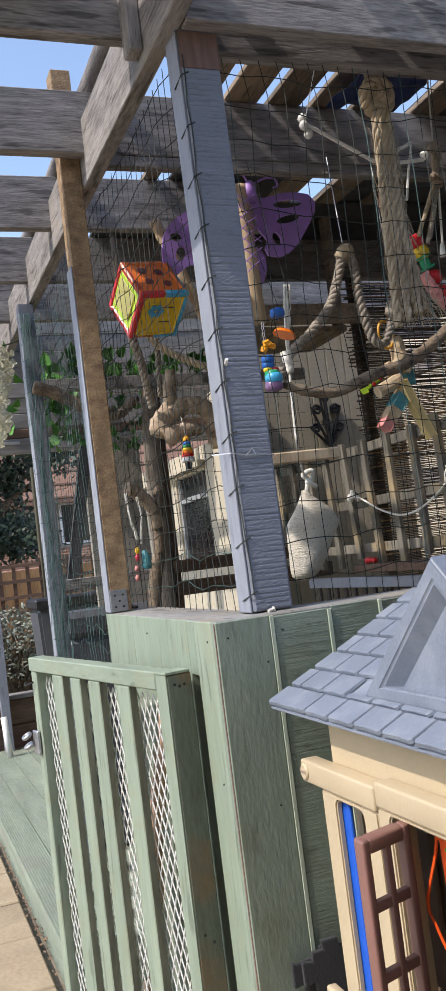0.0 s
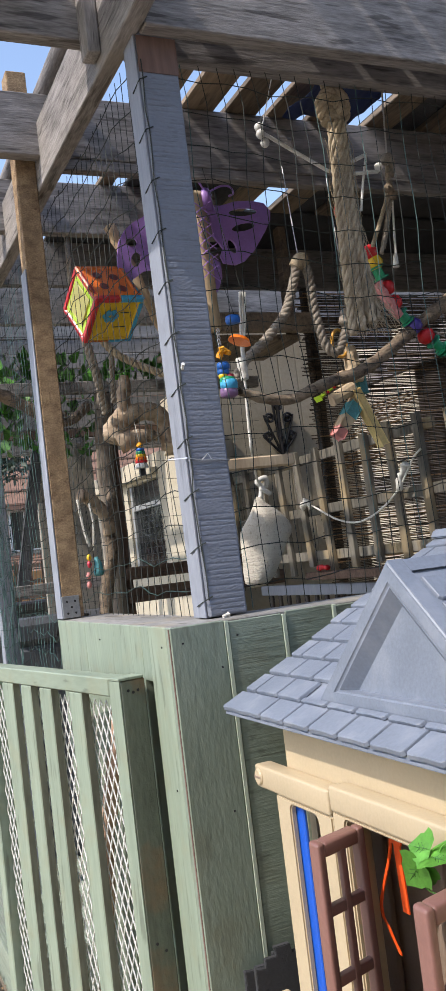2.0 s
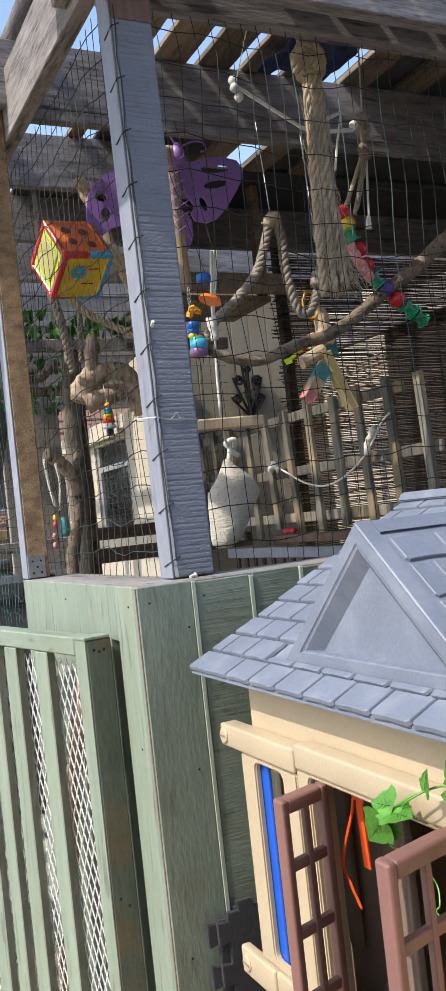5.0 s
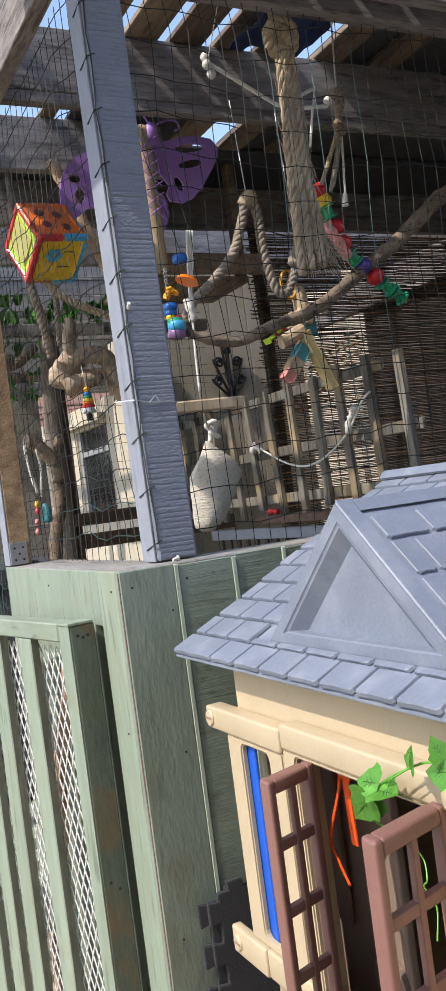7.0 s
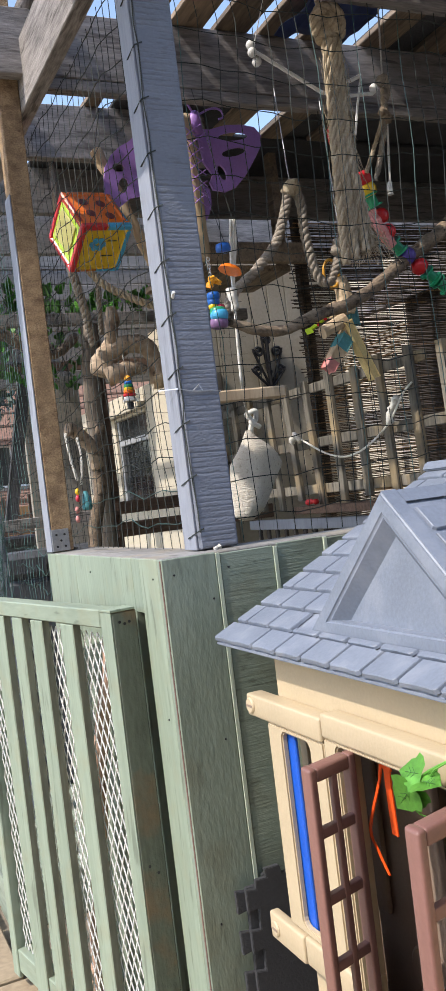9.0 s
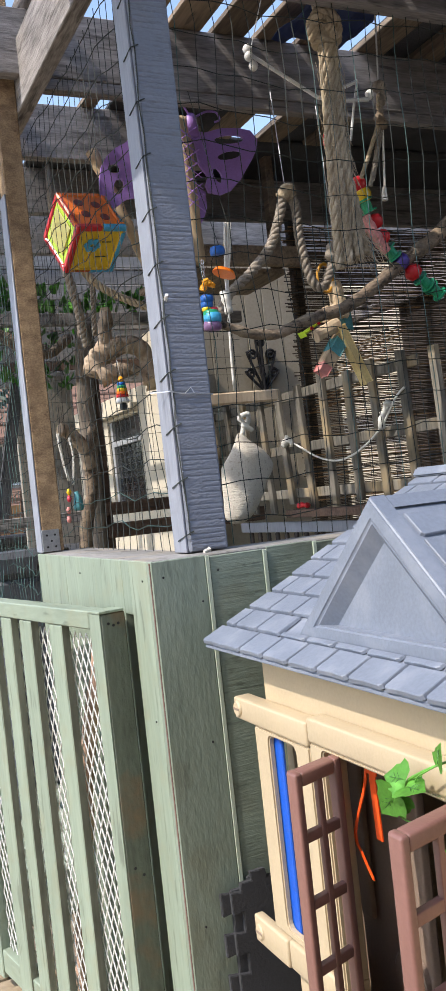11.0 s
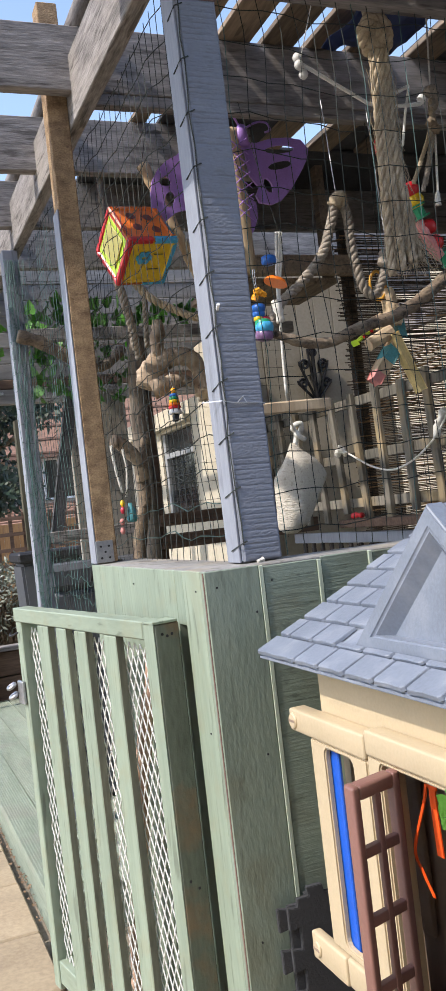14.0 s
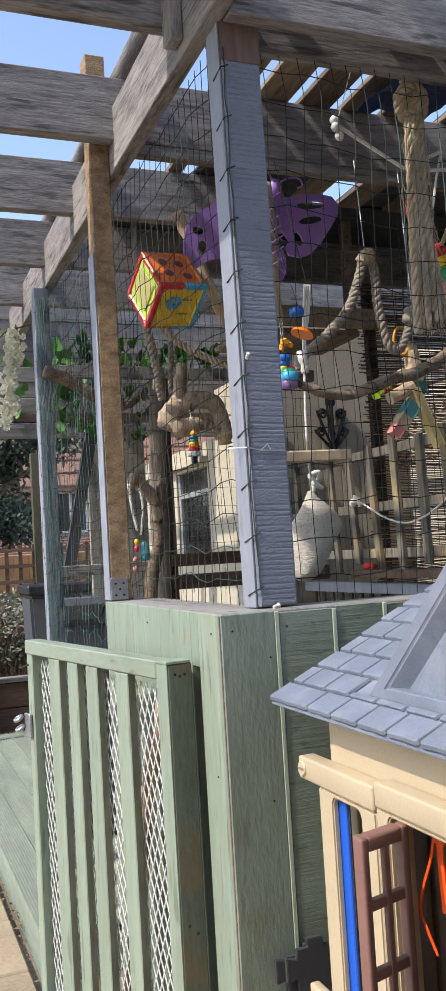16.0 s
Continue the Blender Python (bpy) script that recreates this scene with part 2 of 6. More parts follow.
m_petal = plain("white_petals", (0.80, 0.78, 0.66), 0.7, 0.05, 0.1, 0.06)
m_tilered = plain("terracotta_roof_tiles", (0.24, 0.135, 0.095), 0.85, 0.15, 0.3, 0.35)
m_brick = plain("pale_brick", (0.36, 0.30, 0.25), 0.85, 0.1, 0.3, 0.25)
m_upvc = plain("white_window_frame", (0.75, 0.76, 0.78), 0.4)
m_greyframe = plain("grey_window_frame", (0.27, 0.275, 0.28), 0.5)
m_binplastic = plain("grey_bin_plastic", (0.07, 0.075, 0.085), 0.5)
m_glass = bpy.data.materials.new("window_glass")
m_glass.use_nodes = True
pg = m_glass.node_tree.nodes["Principled BSDF"]
pg.inputs["Base Color"].default_value, pg.inputs["Roughness"].default_value, pg.inputs["Metallic"].default_value = (0.018, 0.020, 0.022, 1), 0.08, 0.0
pg.inputs["Specular IOR Level"].default_value = 0.35
m_trans = bpy.data.materials.new("yellow_translucent_panel")
m_trans.use_nodes = True
pg = m_trans.node_tree.nodes["Principled BSDF"]
pg.inputs["Base Color"].default_value, pg.inputs["Roughness"].default_value, pg.inputs["Transmission Weight"].default_value = (0.72, 0.66, 0.22, 1), 0.45, 0.5


# ---- builders ----
BASE = {}


def thing(name, at, label, category, group="", kind=""):
    ob = new(name)
    ob.location = at
    BASE[ob] = Vector(at)
    return tagged(ob, label, category, group, kind)


def part(name, bm, mat, parent=None, label="", smooth=False):
    me = bpy.data.meshes.new(name)
    if parent is not None:
        bmesh.ops.translate(bm, verts=bm.verts, vec=-BASE[parent])
    if smooth:
        for f in bm.faces:
            f.smooth = True
    bm.to_mesh(me)
    bm.free()
    me.materials.append(mat)
    ob = new(name, me)
    if parent is not None:
        ob.parent = parent
        BASE[ob] = BASE[parent]
    else:
        BASE[ob] = Vector((0, 0, 0))
    if label:
        ob["label"] = label
    return ob


def box(lo, hi, bevel=0.003, bm=None):
    own = bm is None
    b = bmesh.new()
    lo, hi = Vector(lo), Vector(hi)
    r = bmesh.ops.create_cube(b, size=1)
    for v in b.verts:
        v.co = Vector([(lo[k] + hi[k]) / 2 + v.co[k] * (hi[k] - lo[k]) for k in range(3)])
    if bevel:
        bmesh.ops.bevel(b, geom=b.edges[:], offset=bevel, segments=1, affect="EDGES")
    if own:
        return b
    return join(bm, b)


def sawn_face(x0, x1, y, z0, z1, lean, pitch=0.0125, deep=0.0020):
    """The ridged, torn face that a coarse saw leaves on a post, proud of y."""
    nx, nz = int((x1 - x0) / 0.004), int((z1 - z0) / 0.002)
    verts, faces = [], []
    for j in range(nz + 1):
        z = z0 + (z1 - z0) * j / nz
        for i in range(nx + 1):
            x = x0 + (x1 - x0) * i / nx
            ph = (z + 0.02 * (x - x0)) / pitch + 0.9 * noise.noise(Vector((3, 0, z * 22))) + 0.05 * noise.noise(Vector((x * 40, 0, z * 50)))
            torn = min(1, max(0.0, 0.55 + 1.2 * noise.noise(Vector((x * 10 + 9, 5, z * 40)))))
            groove = max(0, 1 - abs(ph % 1 - 0.5) / 0.22)
            h = deep * (1 - groove * torn) + 0.0007 * noise.noise(Vector((x * 130, 1, z * 260)))
            inside = 0 < i < nx and 0 < j < nz
            verts.append((x - lean * (z - 1.3), y - 0.001 - max(0, h) if inside else y + 0.001, z))
    for j in range(nz):
        for i in range(nx):
            a = j * (nx + 1) + i
            faces.append((a, a + 1, a + nx + 2, a + nx + 1))
    me = bpy.data.meshes.new("t")
    me.from_pydata(verts, [], faces)
    b = bmesh.new()
    b.from_mesh(me)
    bpy.data.meshes.remove(me)
    return b


def join(bm, b):
    me = bpy.data.meshes.new("t")
    b.to_mesh(me)
    b.free()
    bm.from_mesh(me)
    bpy.data.meshes.remove(me)
    return bm


def bar(a, b, w, h, bevel=0.002, up=(0, 0, 1)):
    """A beam from a to b, w wide and h high."""
    a, b = Vector(a), Vector(b)
    d = (b - a).normalized()
    s = d.cross(Vector(up)).normalized()
    u = s.cross(d)
    m = bmesh.new()
    bmesh.ops.create_cube(m, size=1)
    n = (b - a).length
    for v in m.verts:
        v.co = (a + b) / 2 + d * (v.co.x * n) + s * (v.co.y * w) + u * (v.co.z * h)
    if bevel:
        bmesh.ops.bevel(m, geom=m.edges[:], offset=bevel, segments=1, affect="EDGES")
    return m


def slab(points, thick, way, bevel=0.0):
    """A plate with that outline, its thickness along way."""
    m = bmesh.new()
    f = m.faces.new([m.verts.new(p) for p in points])
    r = bmesh.ops.extrude_face_region(m, geom=[f])
    bmesh.ops.translate(m, verts=[v for v in r["geom"] if isinstance(v, bmesh.types.BMVert)], vec=Vector(way) * thick)
    bmesh.ops.recalc_face_normals(m, faces=m.faces)
    if bevel:
        bmesh.ops.bevel(m, geom=m.edges[:], offset=bevel, segments=2, affect="EDGES")
    return m


def tube(points, radius, sides=8, bm=None, closed=False):
    """A round bar along points; radius is a number or one for each point."""
    m = bmesh.new() if bm is None else bm
    pts = [Vector(p) for p in points]
    n = len(pts)
    rs = [radius] * n if isinstance(radius, (int, float)) else radius
    side, rings = None, []
    for i, p in enumerate(pts):
        d = (pts[(i + 1) % n] - pts[i - 1]) if closed else (pts[min(i + 1, n - 1)] - pts[max(i - 1, 0)])
        d = d.normalized()
        if side is None:
            side = d.orthogonal().normalized()
        side = (side - d * side.dot(d)).normalized()
        up = d.cross(side)
        rings.append([m.verts.new(p + (side * math.cos(k * 2 * math.pi / sides) + up * math.sin(k * 2 * math.pi / sides)) * rs[i]) for k in range(sides)])
    pairs = list(zip(rings, rings[1:])) + ([(rings[-1], rings[0])] if closed else [])
    for a, b in pairs:
        for k in range(sides):
            m.faces.new((a[k], a[(k + 1) % sides], b[(k + 1) % sides], b[k]))
    if not closed:
        m.faces.new(rings[0][::-1])
        m.faces.new(rings[-1])
    return m


def spline(points, steps=8):
    """A smooth line through points."""
    p = [Vector(q) for q in points]
    p = [2 * p[0] - p[1]] + p + [2 * p[-1] - p[-2]]
    out = []
    for i in range(1, len(p) - 2):
        a, b, c, d = p[i - 1], p[i], p[i + 1], p[i + 2]
        for k in range(steps):
            t = k / steps
            out.append(0.5 * (2 * b + (c - a) * t + (2 * a - 5 * b + 4 * c - d) * t * t + (3 * b - a - 3 * c + d) * t ** 3))
    return out + [p[-2]]


def twisted(points, radius, turns_per_m=22, strands=3, sides=6, steps=10):
    """A laid rope of several strands along a smooth line."""
    line = spline(points, steps)
    fine = []
    for a, b in zip(line, line[1:]):
        k = max(1, int((b - a).length / 0.006))
        fine += [a.lerp(b, j / k) for j in range(k)]
    fine.append(line[-1])
    m = bmesh.new()
    for s in range(strands):
        run, side, pts = 0.0, None, []
        for i, p in enumerate(fine):
            d = (fine[min(i + 1, len(fine) - 1)] - fine[max(i - 1, 0)]).normalized()
            side = d.orthogonal().normalized() if side is None else (side - d * side.dot(d)).normalized()
            if i:
                run += (p - fine[i - 1]).length
            a = run * turns_per_m * 2 * math.pi + s * 2 * math.pi / strands
            pts.append(p + (side * math.cos(a) + d.cross(side) * math.sin(a)) * radius * 0.5)
        tube(pts, radius * 0.56, sides, m)
    return m


def branch(points, radii, seed=0, rough=0.12, sides=10):
    """A knobbly limb along a smooth line."""
    line = spline(points, 8)
    n = len(line)
    m = tube(line, [radii[0] + (radii[1] - radii[0]) * i / (n - 1) for i in range(n)], sides)
    r = max(radii)
    for v in m.verts:
        k = noise.noise(v.co * (0.7 / r) + Vector((seed, seed * 3.1, 0))) + 0.5 * noise.noise(v.co * (2.2 / r))
        near = min(line, key=lambda q: (q - v.co).length_squared)
        v.co += (v.co - near) * k * rough * 2.5
    return m


# ---- ground, paving, deck ----
m_ground = material("dry_soil", (0.10, 0.085, 0.065), (0.24, 0.20, 0.15), 0.95, (1, 1, 1), 3, 40, 0.5)
m_paving = material("sandstone_paving", (0.26, 0.20, 0.13), (0.40, 0.32, 0.21), 0.9, (1, 1, 1), 3, 60, 0.35, vary=0.10, stain=(0.2, 0.16, 0.11), stain_amount=0.4, stain_size=4)
m_deck = timber("green_stained_decking", (0.165, 0.20, 0.155), (0.255, 0.295, 0.23), "y", rough=0.75, stain=(0.22, 0.21, 0.18), stain_amount=0.4, stain_size=3.0, vary=0.08)
g = bmesh.new()
bmesh.ops.create_grid(g, x_segments=8, y_segments=8, size=200)
ground = tagged(part("ground", g, m_ground), "bare dry soil under the paving and decking", "ground", kind="structure")
ground.location.z = -0.045

# ---- pergola ----
FX = 0.673
PX, PY, PD = 0.718, 1.667, 0.075
pergola = thing("pergola", (FX, PY, 2.65), "weathered grey timber pergola beams carried by painted posts", "pergola", kind="structure")
part("fascia_beam", box((FX, 1.50, 2.652), (FX + 0.045, 7.0, 2.852)), m_beam["y"], pergola)
part("front_beam", box((FX + 0.047, PY - 0.047, 2.648), (3.9, PY - 0.002, 2.86)), m_beam["x"], pergola)
part("front_beam", box((FX + 0.047, PY + PD + 0.002, 2.652), (3.9, PY + PD + 0.047, 2.852)), m_beam["x"], pergola)
part("side_beam", box((3.60, PY + PD + 0.05, 2.53), (3.65, 7.0, 2.73)), m_beam["y"], pergola)
JOISTS = [1.862 + 0.622 * k for k in range(8)]
for k, y in enumerate(JOISTS):
    part("joist", box((-0.25, y, 2.742), (1.56 if k == 2 else 3.7, y + 0.045, 2.945)), m_beam["x"], pergola)
    if k == 0:
        part("spacer_block", box((FX - 0.035, y - 0.060, 2.68), (FX - 0.001, y - 0.002, 2.94)), m_beam["z"], pergola)
# out-of-view bearer, added for its shadow and to carry the shade boards
part("cross_bearer", box((0.05, 0.9, 2.95), (0.095, 6.6, 3.05)), m_beam["y"], pergola)
part("round_pole", branch([(0.725, 1.7, 2.977), (0.72, 3.4, 2.98), (0.70, 5.0, 2.98), (0.70, 6.6, 2.977)], (0.032, 0.03), 3, 0.05, 14), m_beam["y"], pergola, "round weathered pole", smooth=True)

# roof boards on the joists, with gaps that let the sky through
x = 1.012
while x < 2.3:
    far = 3.30 if x > 1.6 else 2.62
    if not 1.70 < x < 1.85:
        part("roof_board", box((x, 1.58, 2.947), (x + 0.122, far, 2.968)), m_roofwood, pergola)
    x += 0.162 if x < 1.6 else 0.245
part("roof_sheet", box((1.17, 2.64, 2.95), (1.66, 3.3, 2.965)), m_dark, pergola, "dark felt roof sheet")
part("roof_sheet", box((0.98, 3.31, 2.95), (3.8, 3.76, 2.965)), m_dark, pergola, "dark felt roof sheet")
part("roof_sheet", box((1.92, 1.58, 2.972), (3.8, 3.42, 2.985)), m_dark, pergola, "dark felt roof sheet")
part("roof_sheet", box((1.0, 3.762, 2.95), (2.15, 4.25, 2.965)), m_dark, pergola, "dark felt roof sheet")
# three unseen boards, added only to throw shade on the upper main post
for k in range(3):
    part("roof_board", box((0.098 + k * 0.142, 0.9, 2.947), (0.238 + k * 0.142, 1.872, 2.968)), m_roofwood, pergola)
part("ledger", box((0.74, 2.487, 2.704), (3.65, 2.526, 2.741)), m_beam["x"], pergola)
part("batten", box((1.06, 2.66, 2.947), (1.12, 3.3, 2.968)), m_roofwood, pergola)

main_post = thing("main_post", (PX, PY, 1.3), "blue-grey painted rough-sawn post standing on the green wall", "post", kind="structure")
b = box((PX + 0.004, PY, 1.302), (PX + 0.1, PY + PD, 2.66), 0.004)
for v in b.verts:
    v.co.x -= 0.008 * (v.co.z - 1.3)
part("post", b, m_bluepost, main_post)
part("sawn_face", sawn_face(PX + 0.006, PX + 0.098, PY, 1.303, 2.558, 0.008), m_bluepost, main_post, "coarsely ridged rough-sawn face")
b = box((PX - 0.002, PY + 0.004, 1.302), (PX + 0.003, PY + PD, 2.652), 0.001)
for v in b.verts:
    v.co.x -= 0.008 * (v.co.z - 1.3)
part("smooth_edge", b, m_bluesmooth, main_post, "smooth pale grey painted edge")
part("bare_top", box((PX - 0.008, PY - 0.0015, 2.56), (PX + 0.09, PY, 2.648), 0), m_reddish, main_post, "bare reddish unpainted top")

tall_post = thing("tall_post", (0.603, 2.55, 1.3), "rough-sawn brown timber post with a grey painted side", "post", kind="structure")
part("post", box((0.608, 2.55, 1.302), (0.672, 2.62, 3.05), 0.003), m_sawn, tall_post)
part("painted_side", box((0.603, 2.551, 1.302), (0.6075, 2.62, 2.40), 0.001), m_bluesmooth, tall_post, "pale grey painted side")
plate = part("bracket", box((0.606, 2.5465, 1.303), (0.66, 2.5495, 1.37), 0.001), m_steel, tall_post, "galvanised steel bracket")
for dx, dz in ((0.015, 0.014), (0.04, 0.014), (0.015, 0.05), (0.04, 0.05), (0.028, 0.032)):
    part("screw", tube([(0.606 + dx, 2.547, 1.303 + dz), (0.606 + dx, 2.544, 1.303 + dz)], 0.0035, 8), m_darkmetal, plate)

far_post = thing("far_post", (0.62, 3.80, 0), "blue-grey painted post wrapped in bunched green netting", "post", kind="structure")
part("post", box((0.622, 3.76, 0.0), (0.69, 3.83, 2.65), 0.003), m_bluesmooth, far_post)
part("post", box((0.70, 7.12, 0.0), (0.77, 7.19, 2.65), 0.003), m_bluesmooth, far_post)
rnd = random.Random(4)
for k in range(26):
    x0, y0 = rnd.uniform(0.62, 0.70), rnd.choice((3.752, 3.75, 3.745))
    pts = [(x0 + rnd.uniform(-0.02, 0.02), y0 - rnd.uniform(0, 0.015), 1.0 + 1.6 * j / 9) for j in range(10)]
    part("net_strand", tube(spline(pts, 3), 0.0011, 3), m_netgreen, far_post)
for k in range(22):
    z = 1.02 + k * 0.072
    part("net_strand", tube([(0.615, 3.75, z), (0.64, 3.742, z + rnd.uniform(-.02, .02)), (0.68, 3.745, z + rnd.uniform(-.03, .03)), (0.72, 3.76, z)], 0.0012, 3), m_netgreen, far_post)

# ---- green low wall with boards ----
low_wall = thing("low_wall", (0.603, 1.6, 0), "sage green painted timber plank wall with a flat grey top", "wall", kind="structure")
part("core", box((0.632, 1.628, -0.04), (3.4, 1.715, 1.275), 0), m_greenpale, low_wall, "pale green backing behind the planks")
# dark colour here stands in for the deep shade of the slot
part("core", box((0.71, 1.716, -0.04), (0.75, 1.808, 1.275), 0), m_darkbrown, low_wall, "dark-coloured backing that deepens the shade inside the slot")
part("core", box((0.632, 1.809, -0.04), (0.75, 2.60, 1.275), 0), m_greenpale, low_wall)
part("worn_corner", box((0.6012, 1.6035, -0.04), (0.6035, 1.6085, 1.295), 0.0005), m_reddish, low_wall, "bare brown worn corner")
part("cap", box((0.607, 1.604, 1.277), (3.4, 1.745, 1.299)), m_captop, low_wall, "flat weathered grey top board")
part("cap", box((0.607, 1.7455, 1.277), (0.765, 2.618, 1.2985)), m_captop, low_wall, "flat weathered grey top board")

# ---- gate ----
GA, GB = Vector((0.526, 1.745, 0)), Vector((0.361, 2.685, 0))
GD = (GB - GA).normalized()
GN = Vector((GD.y, -GD.x, 0))
LEN = (GB - GA).length


def gate_box(s0, s1, d0, d1, z0, z1, bevel=0.003):
    b = box((s0, d0, z0), (s1, d1, z1), bevel)
    for v in b.verts:
        v.co = GA + GD * v.co.x + GN * v.co.y + Vector((0, 0, v.co.z))
    bmesh.ops.recalc_face_normals(b, faces=b.faces)
    return b


gate = thing("gate", GB, "open sage green slatted garden gate backed with white mesh", "gate")
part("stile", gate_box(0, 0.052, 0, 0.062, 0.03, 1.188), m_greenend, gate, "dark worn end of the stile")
for d, z in ((0.018, 1.165), (0.030, 1.16), (0.042, 1.163), (0.02, 0.62), (0.04, 0.60)):
    c = GA + GN * d + Vector((0, 0, z))
    part("nail_head", tube([c + GD * 0.003, c - GD * 0.0012], 0.0035, 7), m_darkmetal, gate)
part("stile_face", gate_box(0.001, 0.052, -0.002, 0.0, 0.03, 1.188, 0), m_green["z"], gate)
part("stile", gate_box(LEN - 0.045, LEN, 0.0, 0.055, 0.03, 1.188), m_green["z"], gate)
part("top_rail", gate_box(0.053, LEN + 0.004, -0.004, 0.045, 1.152, 1.194), m_green["y"], gate)
part("top_strip", gate_box(-0.002, 0.0525, -0.004, 0.058, 1.1885, 1.1945, 0.001), m_green["y"], gate)
part("bottom_rail", gate_box(0.052, LEN - 0.046, 0.004, 0.05, 0.05, 0.12), m_green["y"], gate)
for s, w in ((0.247, 0.036), (0.437, 0.038), (0.573, 0.036), (0.715, 0.042)):
    sl = part("slat", gate_box(s - w, s + w, -0.002, 0.019, 0.03, 1.151), m_green["z"], gate)
    part("worn_edge", gate_box(s - w - 0.0012, s - w - 0.0001, 0.0, 0.0185, 0.03, 1.15, 0), m_edge, sl, "worn brownish slat edge")
for k, s in enumerate((0.15, 0.34, 0.53)):
    part("back_batten", gate_box(s, s + 0.03, 0.062, 0.075, 0.06, 1.15), m_green["z"], gate)
b = bmesh.new()
step, rise = 0.030, 0.058
n = int(LEN / step) + int(1.08 / rise) + 2
for sgn in (1, -1):
    for k in range(-int(1.1 / rise) - 1, int(LEN / step) + int(1.1 / rise) + 2):
        pts = []
        for j in range(0, int(1.09 / rise * 2) + 1):
            z = 0.06 + j * rise / 2
            s = k * step + sgn * j * step / 2
            if 0.05 < s < LEN - 0.045 and z < 1.15:
                pts.append(GA + GD * s + GN * (0.026 + 0.002 * math.sin(j * math.pi)) + Vector((0, 0, z)))
        if len(pts) > 1:
            tube(pts, 0.0018, 4, b)
part("mesh_panel", b, m_white, gate, "white plastic diamond mesh")
latch = part("latch", gate_box(LEN - 0.035, LEN + 0.012, -0.012, -0.002, 0.90, 0.97, 0.002), m_steel, gate, "galvanised ring latch")
for zz, back in ((0.955, -0.030), (0.925, -0.026)):
    c = GA + GD * (LEN + 0.014) + GN * back + Vector((0, 0, zz))
    part("ring", tube([c + GD * (0.012 * math.cos(a * math.pi / 8)) + GN * (0.010 * math.sin(a * math.pi / 8)) + Vector((0, 0, 0.006 * math.sin(a * math.pi / 8))) for a in range(16)], 0.006, 8, closed=True), m_steel, latch, smooth=True)
part("hook_wire", tube(spline([GA + GD * (LEN - 0.03) + GN * -0.006 + Vector((0, 0, 1.12)), GA + GD * LEN + GN * -0.02 + Vector((0, 0, 1.11)), GA + GD * (LEN + 0.03) + GN * -0.01 + Vector((0, 0, 1.115))], 5), 0.003, 6), m_darkmetal, gate)
drift = thing("driftwood_pole", (0.50, 2.05, 0), "peeled pinkish driftwood pole stored behind the gate", "log")
part("pole", branch([(0.50, 2.30, -0.04), (0.53, 2.2, 0.35), (0.545, 2.08, 0.75), (0.572, 1.93, 1.10)], (0.022, 0.018), 7, 0.15), m_pink, drift, smooth=True)


# ---- playhouse ----
EX, EZ, RX, RZ = 0.664, 1.133, 1.25, 1.426
Y0, Y1 = -0.55, 1.508
ph = thing("playhouse", (0.70, 1.36, 0), "cream plastic playhouse with blue-grey tiled roof and open brown shutters", "playhouse")


def slope(x):
    return EZ + (x - EX) * (RZ - EZ) / (RX - EX)


def moulded(lo, hi, round_by=0.006):
    """A box with the soft edges of blow-moulded plastic."""
    b = box(lo, hi, 0)
    bmesh.ops.bevel(b, geom=b.edges[:], offset=round_by, segments=3, profile=0.5, affect="EDGES")
    for f in b.faces:
        f.smooth = True
    return b


def rounded(y0, y1, z0, z1, r):
    """The outline of a rectangle with round corners, in y and z."""
    out = []
    for cy, cz, a0 in ((y1 - r, z1 - r, 0), (y0 + r, z1 - r, 90), (y0 + r, z0 + r, 180), (y1 - r, z0 + r, 270)):
        out += [(cy + r * math.cos(radians(a0 + a)), cz + r * math.sin(radians(a0 + a))) for a in (0, 30, 60, 90)]
    return out


def framed(x, thick, outer, hole):
    """A plate facing -x with a round-cornered opening through it."""
    b = bmesh.new()
    edges = []
    for line in (outer, hole):
        vs = [b.verts.new((x, y, z)) for y, z in line]
        edges += [b.edges.new((vs[k], vs[(k + 1) % len(vs)])) for k in range(len(vs))]
    bmesh.ops.triangle_fill(b, use_beauty=True, use_dissolve=False, edges=edges, normal=(-1, 0, 0))
    r = bmesh.ops.extrude_face_region(b, geom=b.faces[:])
    bmesh.ops.translate(b, verts=[v for v in r["geom"] if isinstance(v, bmesh.types.BMVert)], vec=(thick, 0, 0))
    bmesh.ops.recalc_face_normals(b, faces=b.faces)
    sharp = [e for e in b.edges if len(e.link_faces) == 2 and e.calc_face_angle() > 1.2 and max(v.co.x for v in e.verts) < x + 1e-5]
    bmesh.ops.bevel(b, geom=sharp, offset=0.003, segments=2, affect="EDGES")
    return b


# front wall: a narrow slot with a blue strip in it, and the shuttered window
for y0, y1, z0, z1 in ((1.135, 1.36, 0, 0.585), (1.135, 1.272, 0.585, 0.985), (0.765, 1.135, 0, 0.48), (-0.5, 0.70, 0, 1.012)):
    part("wall_panel", box((0.7285, y0 + 0.0005, z0), (0.748, y1 - 0.0005, z1), 0.002), m_cream, ph)
part("slot_frame", framed(0.685, 0.011, rounded(1.149, 1.353, 0.608, 0.9865, 0.004), rounded(1.198, 1.300, 0.622, 0.977, 0.014)), m_cream, ph)
part("window_frame", framed(0.685, 0.012, rounded(0.704, 1.1455, 0.476, 0.9975, 0.004), rounded(0.768, 1.108, 0.50, 0.990, 0.010)), m_cream, ph)
part("wall_panel", moulded((0.684, -0.5, 0.0), (0.72, 0.699, 0.997), 0.006), m_cream, ph)
